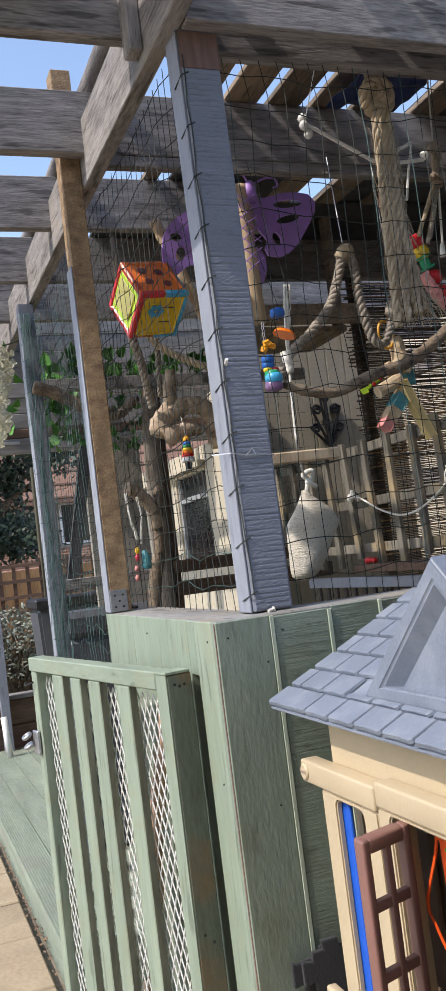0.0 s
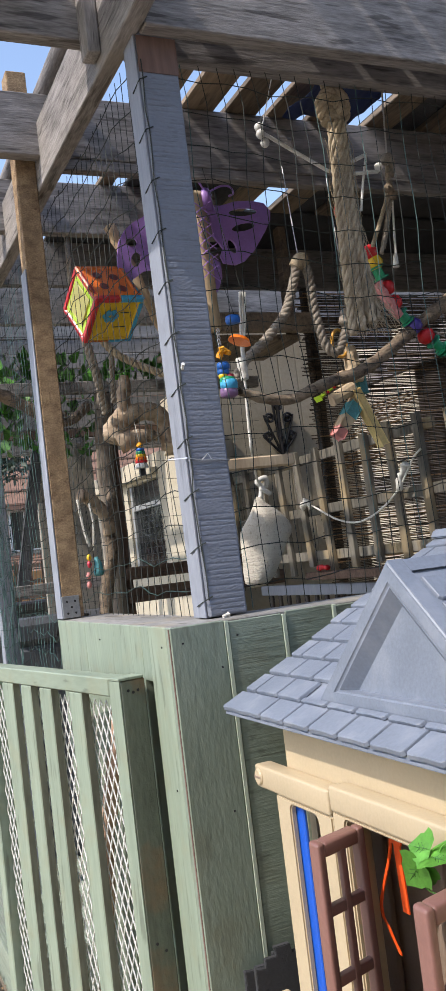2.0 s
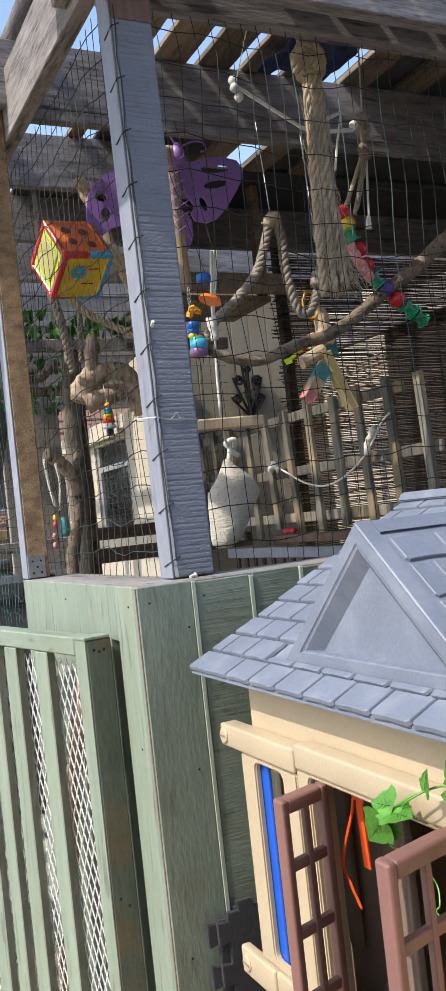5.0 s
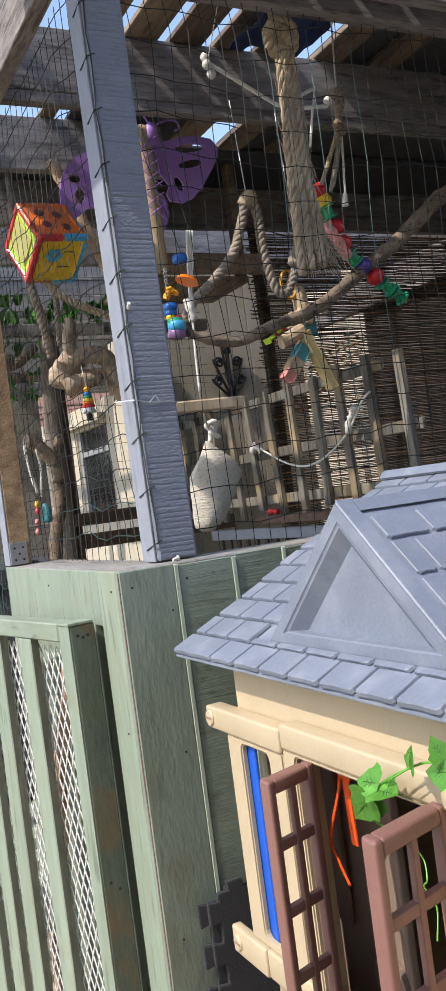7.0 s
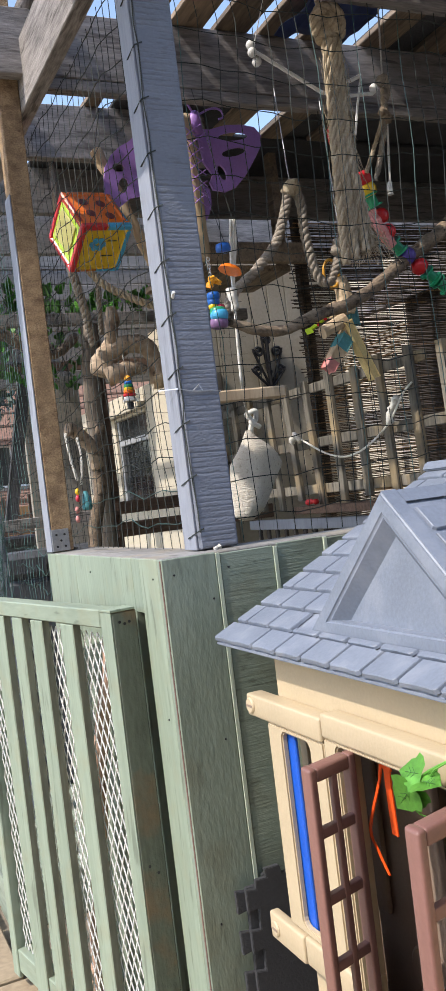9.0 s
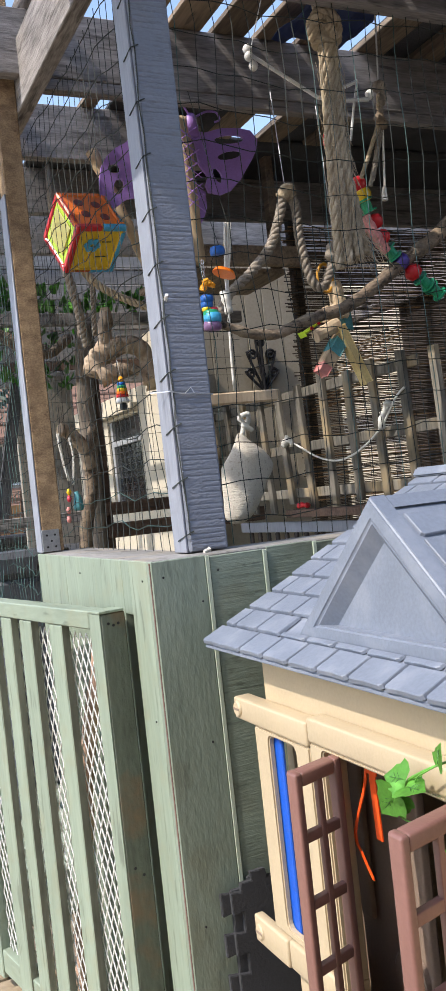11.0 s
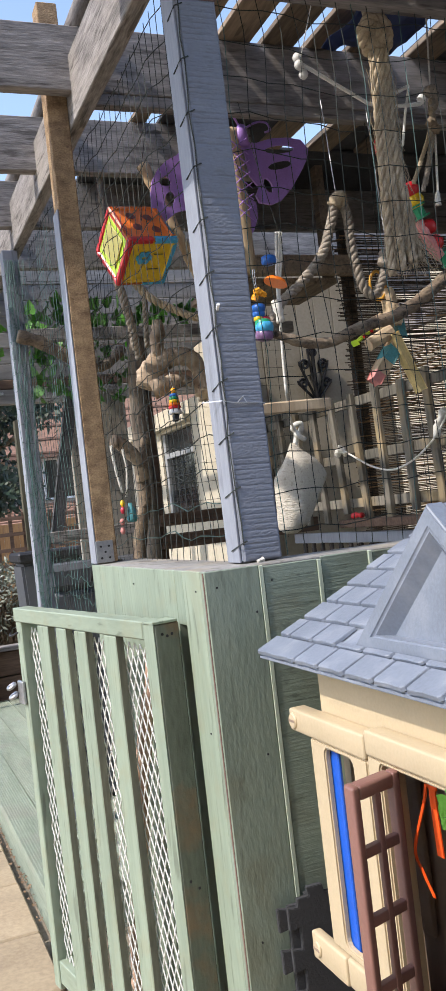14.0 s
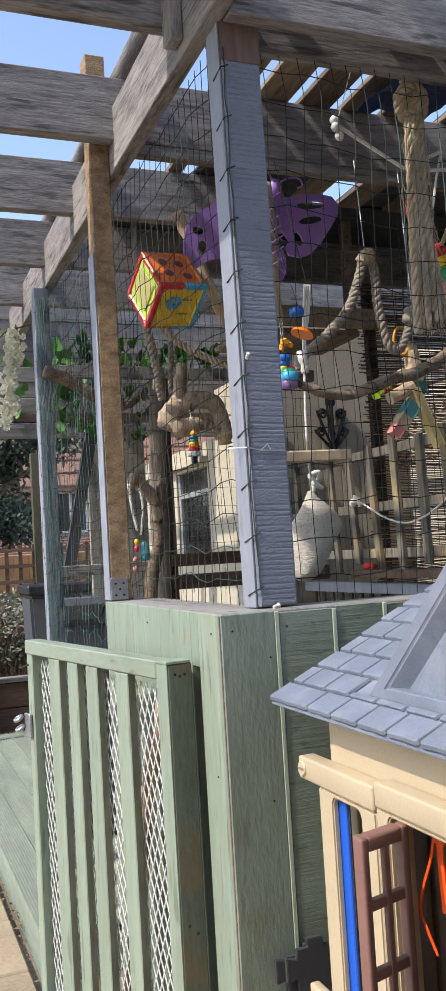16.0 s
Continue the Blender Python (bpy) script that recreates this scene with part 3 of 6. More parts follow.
part("wall_panel", box((0.700, 0.7045, 0.0), (0.727, 1.36, 0.455), 0.003), m_cream, ph)
part("wall_band", box((0.718, -0.5, 1.0125), (0.75, 1.36, 1.14), 0.002), m_cream, ph)
part("wall_panel", box((0.751, 1.33, 0), (1.79, 1.36, 1.13), 0.003), m_cream, ph)
part("wall_panel", box((1.76, -0.5, 0), (1.79, 1.329, 1.13), 0.003), m_brown, ph, "brown back wall")
part("wall_panel", box((0.735, -0.53, 0), (1.79, -0.5, 1.13), 0.003), m_cream, ph)
part("inner_panel", moulded((0.840, 1.085, 0.2), (0.862, 1.328, 1.10), 0.006), m_brownpanel, ph, "taupe moulded inner panel")
part("inner_rib", moulded((0.828, 1.235, 0.62), (0.839, 1.30, 1.02), 0.005), m_brownpanel, ph, "taupe moulded rib")
part("inner_boss", tube([(0.839, 1.135, 0.56), (0.829, 1.135, 0.56), (0.826, 1.135, 0.56)], [0.045, 0.045, 0.04], 20), m_brownpanel, ph, "round moulded boss")
part("rail", moulded((0.682, 1.149, 0.987), (0.7175, 1.428, 1.030), 0.005), m_cream, ph)
part("rail", moulded((0.682, -0.5, 0.998), (0.7175, 1.145, 1.040), 0.005), m_cream, ph)
part("rail", moulded((0.679, 1.30, 0.549), (0.7, 1.434, 0.602), 0.005), m_cream, ph)
part("rail", moulded((0.681, 1.12, 0.551), (0.7, 1.297, 0.605), 0.006), m_cream, ph)
part("rail", moulded((0.682, -0.5, 0.42), (0.7, 1.118, 0.475), 0.007), m_cream, ph)
part("blue_strip", box((0.6975, 1.274, 0.605), (0.7045, 1.352, 0.986), 0.002), m_blue, ph, "bright blue plastic strip")
for z, x in ((1.008, 0.682), (0.574, 0.679)):
    part("knob", tube([(x + 0.002, 1.410, z), (x - 0.0015, 1.410, z), (x - 0.004, 1.410, z)], [0.0155, 0.0155, 0.013], 18), m_cream, ph)
    part("knob_slot", box((x - 0.005, 1.398, z - 0.0022), (x - 0.0035, 1.422, z + 0.0022), 0), m_brownpanel, ph)


# roof
def roof_part(points, thick=0.010):
    return slab(points, thick, (0, 0, -1), 0.003)


part("roof_slope", roof_part([(EX + 0.004, Y1, EZ - 0.006), (RX, Y1, RZ - 0.006), (RX, Y0, RZ - 0.006), (EX + 0.004, Y0, EZ - 0.006)]), m_roof, ph)
part("roof_slope", roof_part([(2 * RX - EX, Y1, EZ - 0.006), (2 * RX - EX, Y0, EZ - 0.006), (RX, Y0, RZ - 0.006), (RX, Y1, RZ - 0.006)]), m_roof, ph)
part("gable_end", slab([(0.74, 1.345, 1.131), (1.76, 1.345, 1.131), (RX, 1.345, 1.386)], 0.02, (0, -1, 0)), m_cream, ph)
part("ridge_cap", slab([(RX - 0.035, Y1 - 0.004, RZ - 0.010), (RX - 0.022, Y1 - 0.004, RZ + 0.010), (RX + 0.022, Y1 - 0.004, RZ + 0.010), (RX + 0.035, Y1 - 0.004, RZ - 0.010)], Y1 - Y0 - 0.01, (0, -1, 0), 0.004), m_roof, ph)


def tile_mesh(w, h, t=0.0055):
    """A moulded roof tile, lower edge at -v, lying in u and v."""
    pts = [(-w / 2, h / 2, 0), (-w / 2, -h / 2 + 0.005, 0), (-w / 2 + 0.005, -h / 2, 0), (0, -h / 2 + 0.0018, 0), (w / 2 - 0.005, -h / 2, 0), (w / 2, -h / 2 + 0.005, 0), (w / 2, h / 2, 0)]
    b = slab(pts, t, (0, 0, 1))
    for v in b.verts:
        if v.co.z > t / 2:
            v.co.x *= 0.965
            v.co.y *= 0.96
            v.co.z += (0.5 - (v.co.y / h)) * 0.0022
    top = [e for e in b.edges if all(v.co.z > t / 2 for v in e.verts)]
    bmesh.ops.bevel(b, geom=top, offset=0.0012, segments=1, affect="EDGES")
    bmesh.ops.recalc_face_normals(b, faces=b.faces)
    me = bpy.data.meshes.new("roof_tile")
    b.to_mesh(me)
    b.free()
    me.materials.append(m_roof)
    return me


def put_tile(me, at, u, v, turn=0.0):
    u, v = Vector(u).normalized(), Vector(v).normalized()
    w = u.cross(v)
    ob = new("roof_tile", me)
    ob.parent = ph
    ob.matrix_basis = Matrix.Translation(Vector(at) - BASE[ph]) @ Matrix((u, v, w)).transposed().to_4x4() @ Matrix.Rotation(turn, 4, "Z")
    return ob


DY, DZ, DF, DS = 0.971, 1.397, 0.735, 0.90
TW, ROWS = 0.0925, 11
rowlen = math.hypot(RX - EX, RZ - EZ) / ROWS
tile = tile_mesh(TW - 0.005, rowlen - 0.003)
half = tile_mesh(TW * 0.5 - 0.005, rowlen - 0.003)
head = tile_mesh(TW - 0.008, 0.015, 0.004)
up_main = (RX - EX, 0, RZ - EZ)
rtile = random.Random(12)
for r in range(ROWS):
    xm = EX + (RX - EX) * (r + 0.5) / ROWS
    y, first = Y1 - rtile.uniform(0, 0.012) * (r > 0), True
    if r == 0:
        y += 0.02
    while y > Y0 + TW:
        wide = TW / 2 if (first and r % 2) else TW
        yc = y - wide / 2
        first = False
        clear = abs(yc - DY) > (DZ - slope(xm)) / DS + 0.020
        if r == 0 or clear:
            put_tile(half if wide < TW else tile, (xm, min(yc, Y1 - wide / 2 + 0.004), slope(xm) - 0.0055), (0, -1, 0), up_main, rtile.uniform(-0.012, 0.012))
        elif r == 1:
            put_tile(head, (0.7245, yc, slope(0.7245) - 0.0055), (0, -1, 0), up_main)
        y -= wide

# dormer
base = 1.158
hw = (DZ - base) / DS
for s in (1, -1):
    part("dormer_slope", slab([(DF + 0.006, DY, DZ - 0.006), (RX, DY, DZ - 0.006), (DF + 0.10, DY - s * hw, base), (DF + 0.006, DY - s * hw, base)], 0.016, (0, 0.6 * s, -0.8)), m_roof, ph)
b = bmesh.new()
tri = lambda x, half_width, low, high: [b.verts.new((x, DY + q * half_width, z)) for q, z in ((1, low), (-1, low), (0, high))]
P, Q, R, S = tri(DF, hw + 0.002, base, DZ), tri(DF, 0.197, 1.184, 1.360), tri(DF + 0.021, 0.158, 1.184, 1.325), tri(DF + 0.03, hw + 0.002, base, DZ)
for k in range(3):
    j = (k + 1) % 3
    b.faces.new((P[k], P[j], Q[j], Q[k]))
    b.faces.new((Q[k], Q[j], R[j], R[k]))
    b.faces.new((P[j], P[k], S[k], S[j]))
b.faces.new(R)
bmesh.ops.recalc_face_normals(b, faces=b.faces)
rim = [e for e in b.edges if len(e.link_faces) == 2 and (all(v in P for v in e.verts) or all(v in Q for v in e.verts))]
bmesh.ops.bevel(b, geom=rim, offset=0.004, segments=3, affect="EDGES")
part("dormer_front", b, m_roof, ph, "triangular dormer front with a recessed panel")
part("dormer_ridge", slab([(DF + 0.028, DY - 0.024, DZ - 0.0215), (DF + 0.028, DY, DZ + 0.0005), (DF + 0.028, DY + 0.024, DZ - 0.0215), (DF + 0.028, DY, DZ - 0.014)], RX - DF - 0.05, (1, 0, 0), 0.003), m_roof, ph)
bounds = [0.027, 0.070, 0.128, 0.187, 0.248]
for side in (1, -1):
    for r, (ya, yb) in enumerate(zip(bounds, bounds[1:])):
        long = (yb - ya) * math.hypot(1, DS)
        dt = tile_mesh(0.079, long - 0.005, 0.005)
        dh = tile_mesh(0.036, long - 0.005, 0.005)
        yc = DY - side * (ya + yb) / 2
        zc = DZ - DS * (ya + yb) / 2
        x, first = DF + 0.036, True
        while slope(x + 0.03) < zc + 0.012:
            wide = 0.042 if first and r % 2 else 0.085
            put_tile(dh if wide < 0.05 else dt, (x + wide / 2, yc, zc - 0.0065), (side, 0, 0), (0, side, DS))
            x += wide
            first = False


# shutters
def shutter(x0, y, z0, z1, rows, swing=0.0):
    """An opened lattice shutter standing out from the wall."""
    x1, t = 0.689, 0.030
    sh = part("shutter", moulded((x1 - 0.016, y, z0), (x1, y + t - 0.006, z1), 0.004), m_brown, ph, "opened brown lattice shutter")
    part("stile", moulded((x0, y, z0), (x0 + 0.016, y + t, z1), 0.005), m_brown, sh)
    for z in (z0, z1 - 0.024):
        part("rail", moulded((x0 + 0.014, y + 0.0006, z + 0.0006), (x1 - 0.014, y + t - 0.0006, z + 0.0234), 0.005), m_brown, sh)
    xm = (x0 + 0.022 + x1 - 0.020) / 2
    part("muntin", moulded((xm - 0.006, y + 0.001, z0 + 0.015), (xm + 0.006, y + 0.014, z1 - 0.015), 0.002), m_brown, sh)
    for k in range(1, rows):
        z = z0 + (z1 - z0) * k / rows
        part("muntin", moulded((x0 + 0.013, y + 0.002, z - 0.008), (x1 - 0.012, y + 0.0155, z + 0.008), 0.002), m_brown, sh)
    for ob in (sh, *sh.children):
        for v in ob.data.vertices:
            v.co.y -= (x1 - BASE[ph].x - v.co.x) * swing


shutter(0.588, 1.054, 0.485, 0.993, 5, 0.30)
shutter(0.550, 0.738, 0.485, 1.006, 5, 0.26)
tr = thing("cable_ties", (0.76, 1.1, 0.96), "bright orange plastic ribbon hanging in the playhouse window", "ribbon")
for p, w in (([(0.745, 1.068, 0.995), (0.745, 1.083, 0.93), (0.745, 1.129, 0.836), (0.745, 1.112, 0.80), (0.745, 1.087, 0.769)], 0.006), ([(0.745, 1.055, 0.995), (0.747, 1.062, 0.936), (0.747, 1.058, 0.843)], 0.017), ([(0.743, 1.06, 1.0), (0.744, 1.06, 0.95)], 0.03)):
    q = spline(p, 5)
    b = bmesh.new()
    rows = [[b.verts.new(c + Vector((dx, dy, 0))) for dx, dy in ((0, -w / 2), (0, w / 2), (0.0025, w / 2), (0.0025, -w / 2))] for c in q]
    for a, c in zip(rows, rows[1:]):
        for k in range(4):
            b.faces.new((a[k], a[(k + 1) % 4], c[(k + 1) % 4], c[k]))
    part("ribbon_strip", b, m_flame, tr)


def ivy_leaf(size, fold=0.25):
    """A lobed leaf, base at the origin, tip along +y."""
    b = bmesh.new()
    out = [(0, -0.05), (0.26, -0.14), (0.46, 0.0), (0.56, 0.2), (0.40, 0.34), (0.36, 0.52), (0.2, 0.72), (0, 1.0)]
    mid = [b.verts.new((0, y * size, 0)) for y in (-0.05, 0.25, 0.55, 1.0)]
    for s in (1, -1):
        vs = [b.verts.new((s * x * size, y * size, abs(x) * fold * size)) for x, y in out[1:-1]]
        loop = [mid[0]] + vs + [mid[3], mid[2], mid[1]]
        b.faces.new(loop if s > 0 else loop[::-1])
    bmesh.ops.solidify(b, geom=b.faces[:], thickness=0.0008)
    return b


def leaf_towards(b, at, tip, out, twist=0.0):
    """Turn a leaf so that it runs from at to tip and faces out."""
    v = (Vector(tip) - Vector(at)).normalized()
    w = Vector(out)
    w = (w - v * w.dot(v)).normalized()
    m = Matrix.Translation(at) @ Matrix((v.cross(w), v, w)).transposed().to_4x4() @ Matrix.Rotation(twist, 4, "Y")
    bmesh.ops.transform(b, matrix=m, verts=b.verts)
    return b


garland = thing("ivy_garland", (0.66, 0.75, 1.05), "artificial ivy garland draped over the playhouse window", "plant")
part("stem", tube(spline([(0.655, 0.845, 0.985), (0.652, 0.83, 1.015), (0.655, 0.80, 1.035), (0.66, 0.76, 1.055), (0.655, 0.72, 1.07), (0.652, 0.68, 1.076), (0.656, 0.64, 1.082), (0.665, 0.55, 1.078), (0.67, 0.4, 1.07)], 6), 0.0017, 6), m_leafbright, garland)
part("stem", tube(spline([(0.656, 0.82, 1.005), (0.65, 0.80, 1.03), (0.648, 0.775, 1.045), (0.65, 0.752, 1.058)], 5), 0.0012, 5), m_leafbright, garland)
part("tendril", tube(spline([(0.655, 0.85, 0.985), (0.665, 0.865, 0.955), (0.68, 0.85, 0.945), (0.70, 0.84, 0.92), (0.71, 0.83, 0.90), (0.70, 0.815, 0.88), (0.705, 0.83, 0.865), (0.71, 0.815, 0.84), (0.70, 0.81, 0.80)], 6), 0.0012, 5), m_leafbright, garland)
m_vein = plain("dark_leaf_vein", (0.04, 0.14, 0.03), 0.5)
FACE = (-0.62, -0.66, 0.42)
for at, tip, size, out, twist in (((0.648, 0.825, 1.022), (0.648, 0.90, 1.012), 0.062, FACE, 0.1), ((0.644, 0.818, 1.015), (0.640, 0.765, 1.022), 0.060, (-0.5, -0.5, 0.7), -0.2), ((0.642, 0.842, 1.0), (0.644, 0.905, 0.94), 0.070, (-0.7, -0.7, 0.1), 0.3), ((0.650, 0.835, 0.995), (0.650, 0.85, 0.955), 0.042, (-0.9, -0.2, 0.2), -0.4),
                                  ((0.648, 0.748, 1.058), (0.646, 0.735, 1.095), 0.044, (-0.85, 0.5, 0.1), 0.2), ((0.648, 0.682, 1.084), (0.646, 0.705, 1.118), 0.038, (-0.7, -0.5, 0.2), 0.5), ((0.646, 0.672, 1.070), (0.642, 0.735, 1.060), 0.052, FACE, 0.0), ((0.648, 0.650, 1.070), (0.646, 0.605, 1.06), 0.045, FACE, 0.1), ((0.655, 0.58, 1.075), (0.65, 0.56, 1.03), 0.055, FACE, 0.2)):
    lf = part("leaf", leaf_towards(ivy_leaf(size * 0.8, 0.12), Vector(at), Vector(tip), out, twist), m_leafbright, garland)
    d = (Vector(tip) - Vector(at)).normalized()
    n = Vector(out).normalized() * 0.0016
    size *= 0.8
    side = d.cross(Vector(out)).normalized()
    vb = tube([Vector(at) + d * size * 0.1 + n, Vector(at) + d * size * 0.7 + n], 0.0005, 3)
    for q in (0.25, 0.42):
        for sg in (1, -1):
            tube([Vector(at) + d * size * q + n, Vector(at) + d * size * (q + 0.14) + side * sg * size * 0.14 + n * 1.6], 0.0004, 3, vb)
    part("vein", vb, m_vein, lf)

# foam floor mat leaning behind the playhouse
mat = thing("foam_mat", (0.75, 1.585, 0), "black interlocking foam floor tile leaning on the green wall", "mat")


def jigsaw(left, top, first):
    """The outline of a foam tile with interlocking teeth on its left and top edges."""
    out = [(1.25, 0.0), (1.25, top)]
    x = 1.20
    while x > left + 0.06:
        out += [(x, top), (x - 0.004, top + 0.018), (x - 0.040, top + 0.018), (x - 0.036, top)]
        x -= 0.085
    out.append((left, top))
    z = first
    while z > 0.06:
        out += [(left, z), (left - 0.024, z + 0.004), (left - 0.024, z - 0.044), (left, z - 0.040)]
        z -= 0.085
    return out + [(left, 0.0)]


for left_edge, top_edge, first, back in ((0.712, 0.606, 0.588, 0.0), (0.694, 0.590, 0.585, 0.0135)):
    part("foam_tile", slab([(x, 1.558 + back + 0.02 * z, z) for x, z in jigsaw(left_edge, top_edge, first)], 0.0125, (0, -1, 0), 0.0015), m_foam, mat)


# ---- aviary: far end ----
back = thing("house_end", (1.85, 4.36, 0), "beige rendered house walls with a dark leaded window", "house", kind="structure")
part("wall", box((1.955, 4.60, -0.04), (3.05, 4.75, 2.9), 0.004), m_render, back)
for k in range(9):
    part("wall_board", box((1.957 + k * 0.1215, 4.5925, 1.0), (2.073 + k * 0.1215, 4.5995, 2.9), 0.002), m_render, back)
part("wall", box((1.85, 4.36, -0.04), (1.953, 4.80, 2.40), 0.004), m_render, back)
part("wall", box((1.85, 4.801, -0.04), (1.953, 5.0, 2.12), 0.004), m_render, back)
part("wall", box((1.85, 5.0, -0.04), (1.953, 5.62, 1.42), 0.004), m_render, back)
part("wall", box((1.85, 5.0, 1.97), (1.953, 5.62, 2.12), 0.004), m_render, back)
part("wall", box((1.85, 5.62, -0.04), (1.953, 7.5, 2.12), 0.004), m_render, back)
win = part("window_frame", box((1.865, 5.001, 1.421), (1.90, 5.04, 1.969), 0.003), m_greyframe, back)
part("jamb", box((1.865, 5.58, 1.421), (1.90, 5.619, 1.969), 0.003), m_greyframe, win)
part("transom", box((1.862, 5.041, 1.80), (1.90, 5.579, 1.835), 0.003), m_greyframe, win)
part("sill", box((1.82, 4.99, 1.395), (1.849, 5.63, 1.42), 0.003), m_render, win)
part("pane", box((1.885, 5.041, 1.422), (1.893, 5.579, 1.799), 0), m_glass, win)
part("pane", box((1.885, 5.041, 1.836), (1.893, 5.579, 1.968), 0), m_glass, win)
for k in range(1, 9):
    part("lead_bar", box((1.8815, 5.041, 1.422 + k * 0.042 - 0.002), (1.8845, 5.579, 1.422 + k * 0.042 + 0.002), 0), m_darkmetal, win)
for k in range(1, 6):
    part("lead_bar", box((1.8785, 5.041 + k * 0.09 - 0.002, 1.422), (1.8812, 5.041 + k * 0.09 + 0.002, 1.799), 0), m_darkmetal, win)
part("coping", box((1.80, 4.98, 1.99), (1.849, 6.4, 2.03), 0.003), m_render, back, "pale coping over the window")

screen = thing("cladding_panel", (0.3, 4.85, 2.14), "grey horizontal weatherboard panel with a pale trim", "panel", kind="structure")
for k in range(8):
    z = 2.27 + k * 0.088
    part("weatherboard", box((0.45, 4.85 + 0.004 * (k % 2), z), (2.2, 4.872, z + 0.084), 0.003), m_clad, screen)
part("trim", box((0.3, 4.83, 2.215), (2.2, 4.88, 2.265), 0.004), m_brownwood, screen)
part("trim", box((0.3, 4.825, 2.13), (2.2, 4.88, 2.211), 0.004), m_clad, screen)
part("pipe", tube(spline([(0.50, 4.80, 2.25), (0.62, 4.80, 2.24), (0.63, 4.80, 2.19), (0.72, 4.80, 2.185)], 5), 0.008, 8), m_steel, screen)

frame_end = thing("timber_frame", (1.2, 4.0, 1.2), "weathered timber post and rails closing the aviary end", "frame", kind="structure")
part("rail", box((0.72, 3.975, 2.295), (2.1, 4.02, 2.352)), m_beam["x"], frame_end)
part("rail", box((1.262, 3.96, 1.375), (2.1, 4.0, 1.435)), m_brownwood, frame_end)
part("rail", box((1.262, 3.95, 1.265), (2.1, 3.99, 1.335)), m_brownwood, frame_end)
part("rail", box((0.72, 4.0, 1.36), (1.18, 4.03, 1.41)), m_beam["x"], frame_end)
part("post", box((1.262, 3.99, 0.0), (1.30, 4.05, 2.294)), m_brownwood, frame_end)
part("trunk_post", branch([(1.20, 4.0, -0.04), (1.215, 4.0, 1.2), (1.225, 4.0, 1.8), (1.25, 4.0, 2.29)], (0.047, 0.04), 2, 0.06, 14), m_trunk, frame_end, smooth=True)
part("strut", bar((0.98, 4.3, 2.1), (0.82, 4.3, 1.35), 0.03, 0.055), m_dark, frame_end, "black slanting strut")
part("strut", bar((1.05, 4.35, 2.15), (0.95, 4.35, 1.95), 0.03, 0.03), m_dark, frame_end)
part("side_panel", box((0.97, 4.40, -0.04), (1.28, 4.43, 2.12), 0.003), m_shade, frame_end, "grey-brown plywood panel")

fork = thing("forked_branch", (1.11, 3.8, 0), "forked barked branch standing against the end post", "branch")
part("limb", branch([(1.10, 3.80, -0.04), (1.095, 3.8, 0.8), (1.10, 3.8, 1.28), (1.15, 3.8, 1.5), (1.155, 3.8, 1.64), (1.19, 3.8, 1.80)], (0.036, 0.024), 5, 0.12), m_bark, fork, smooth=True)
part("limb", branch([(1.155, 3.8, 1.60), (1.12, 3.78, 1.70), (1.06, 3.77, 1.77), (1.02, 3.76, 1.78)], (0.028, 0.032), 6, 0.14), m_cork, fork, smooth=True)

# ---- aviary: right side ----
dark_fence = thing("boundary_fence", (3.6, 1.5, 0), "dark stained close-board boundary fence", "fence", kind="structure")
for k in range(24):
    y = 1.5 + k * 0.135
    part("fence_board", box((3.66 + 0.006 * (k % 2), y, -0.04), (3.69, y + 0.132, 2.94), 0.002), m_darkbrown, dark_fence)

fence = thing("picket_fence", (1.95, 3.2, 1.3), "weathered grey picket fencing along the aviary side", "fence")
rp = random.Random(3)
for k in range(11):
    y = 2.27 + 0.185 * k
    top = 1.79 if k == 0 else 1.865 + rp.uniform(-0.015, 0.015)
    lean = rp.uniform(0.012, 0.038)
    b = box((1.935, y - 0.02, 1.30 if k % 3 else 1.34), (1.955, y + 0.02, top), 0.002)
    for v in b.verts:
        v.co.y += (v.co.z - 1.5) * lean * 3 + (0.004 * math.sin(v.co.z * 40))
        if v.co.z > top - 0.01 and k == 0:
            v.co.z += 0.06 if v.co.y > y else 0
    part("picket", b, m_picket, fence)
for z in (1.365, 1.565, 1.80):
    part("rail", box((1.957, 2.22 if z < 1.7 else 2.40, z), (1.972, 4.2, z + 0.042)), m_picket, fence)

reed = thing("reed_screen", (2.2, 3.7, 1.1), "dark brown split reed screen, frayed, some stems coloured as sunlit", "screen", kind="stuff")
rr = random.Random(8)
cols = {m_reed: bmesh.new(), m_reedlit: bmesh.new()}
for k in range(205):
    z = 1.10 + k * 0.00785
    x = 2.245 + rr.uniform(-0.04, 0.03)
    while x < 3.6:
        n = rr.uniform(0.25, 0.7)
        # a few stems at random get the sunlit colour
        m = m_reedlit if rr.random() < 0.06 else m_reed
        y = 3.70 + rr.uniform(-0.004, 0.004)
        if rr.random() < 0.985:
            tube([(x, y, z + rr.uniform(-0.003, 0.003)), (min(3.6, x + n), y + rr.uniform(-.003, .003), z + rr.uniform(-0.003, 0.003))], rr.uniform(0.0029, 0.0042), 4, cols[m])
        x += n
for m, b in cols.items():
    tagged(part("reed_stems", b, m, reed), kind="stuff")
for k in range(9):
    x = 2.28 + k * 0.16
    part("stitch_wire", tube([(x, 3.694, 1.1), (x + 0.004, 3.694, 2.71)], 0.0012, 4), m_wire, reed)
for x in (2.30, 3.62):
    part("support_post", box((x - 0.025, 3.706, -0.04), (x + 0.025, 3.75, 2.74), 0.003), m_darkbrown, reed)
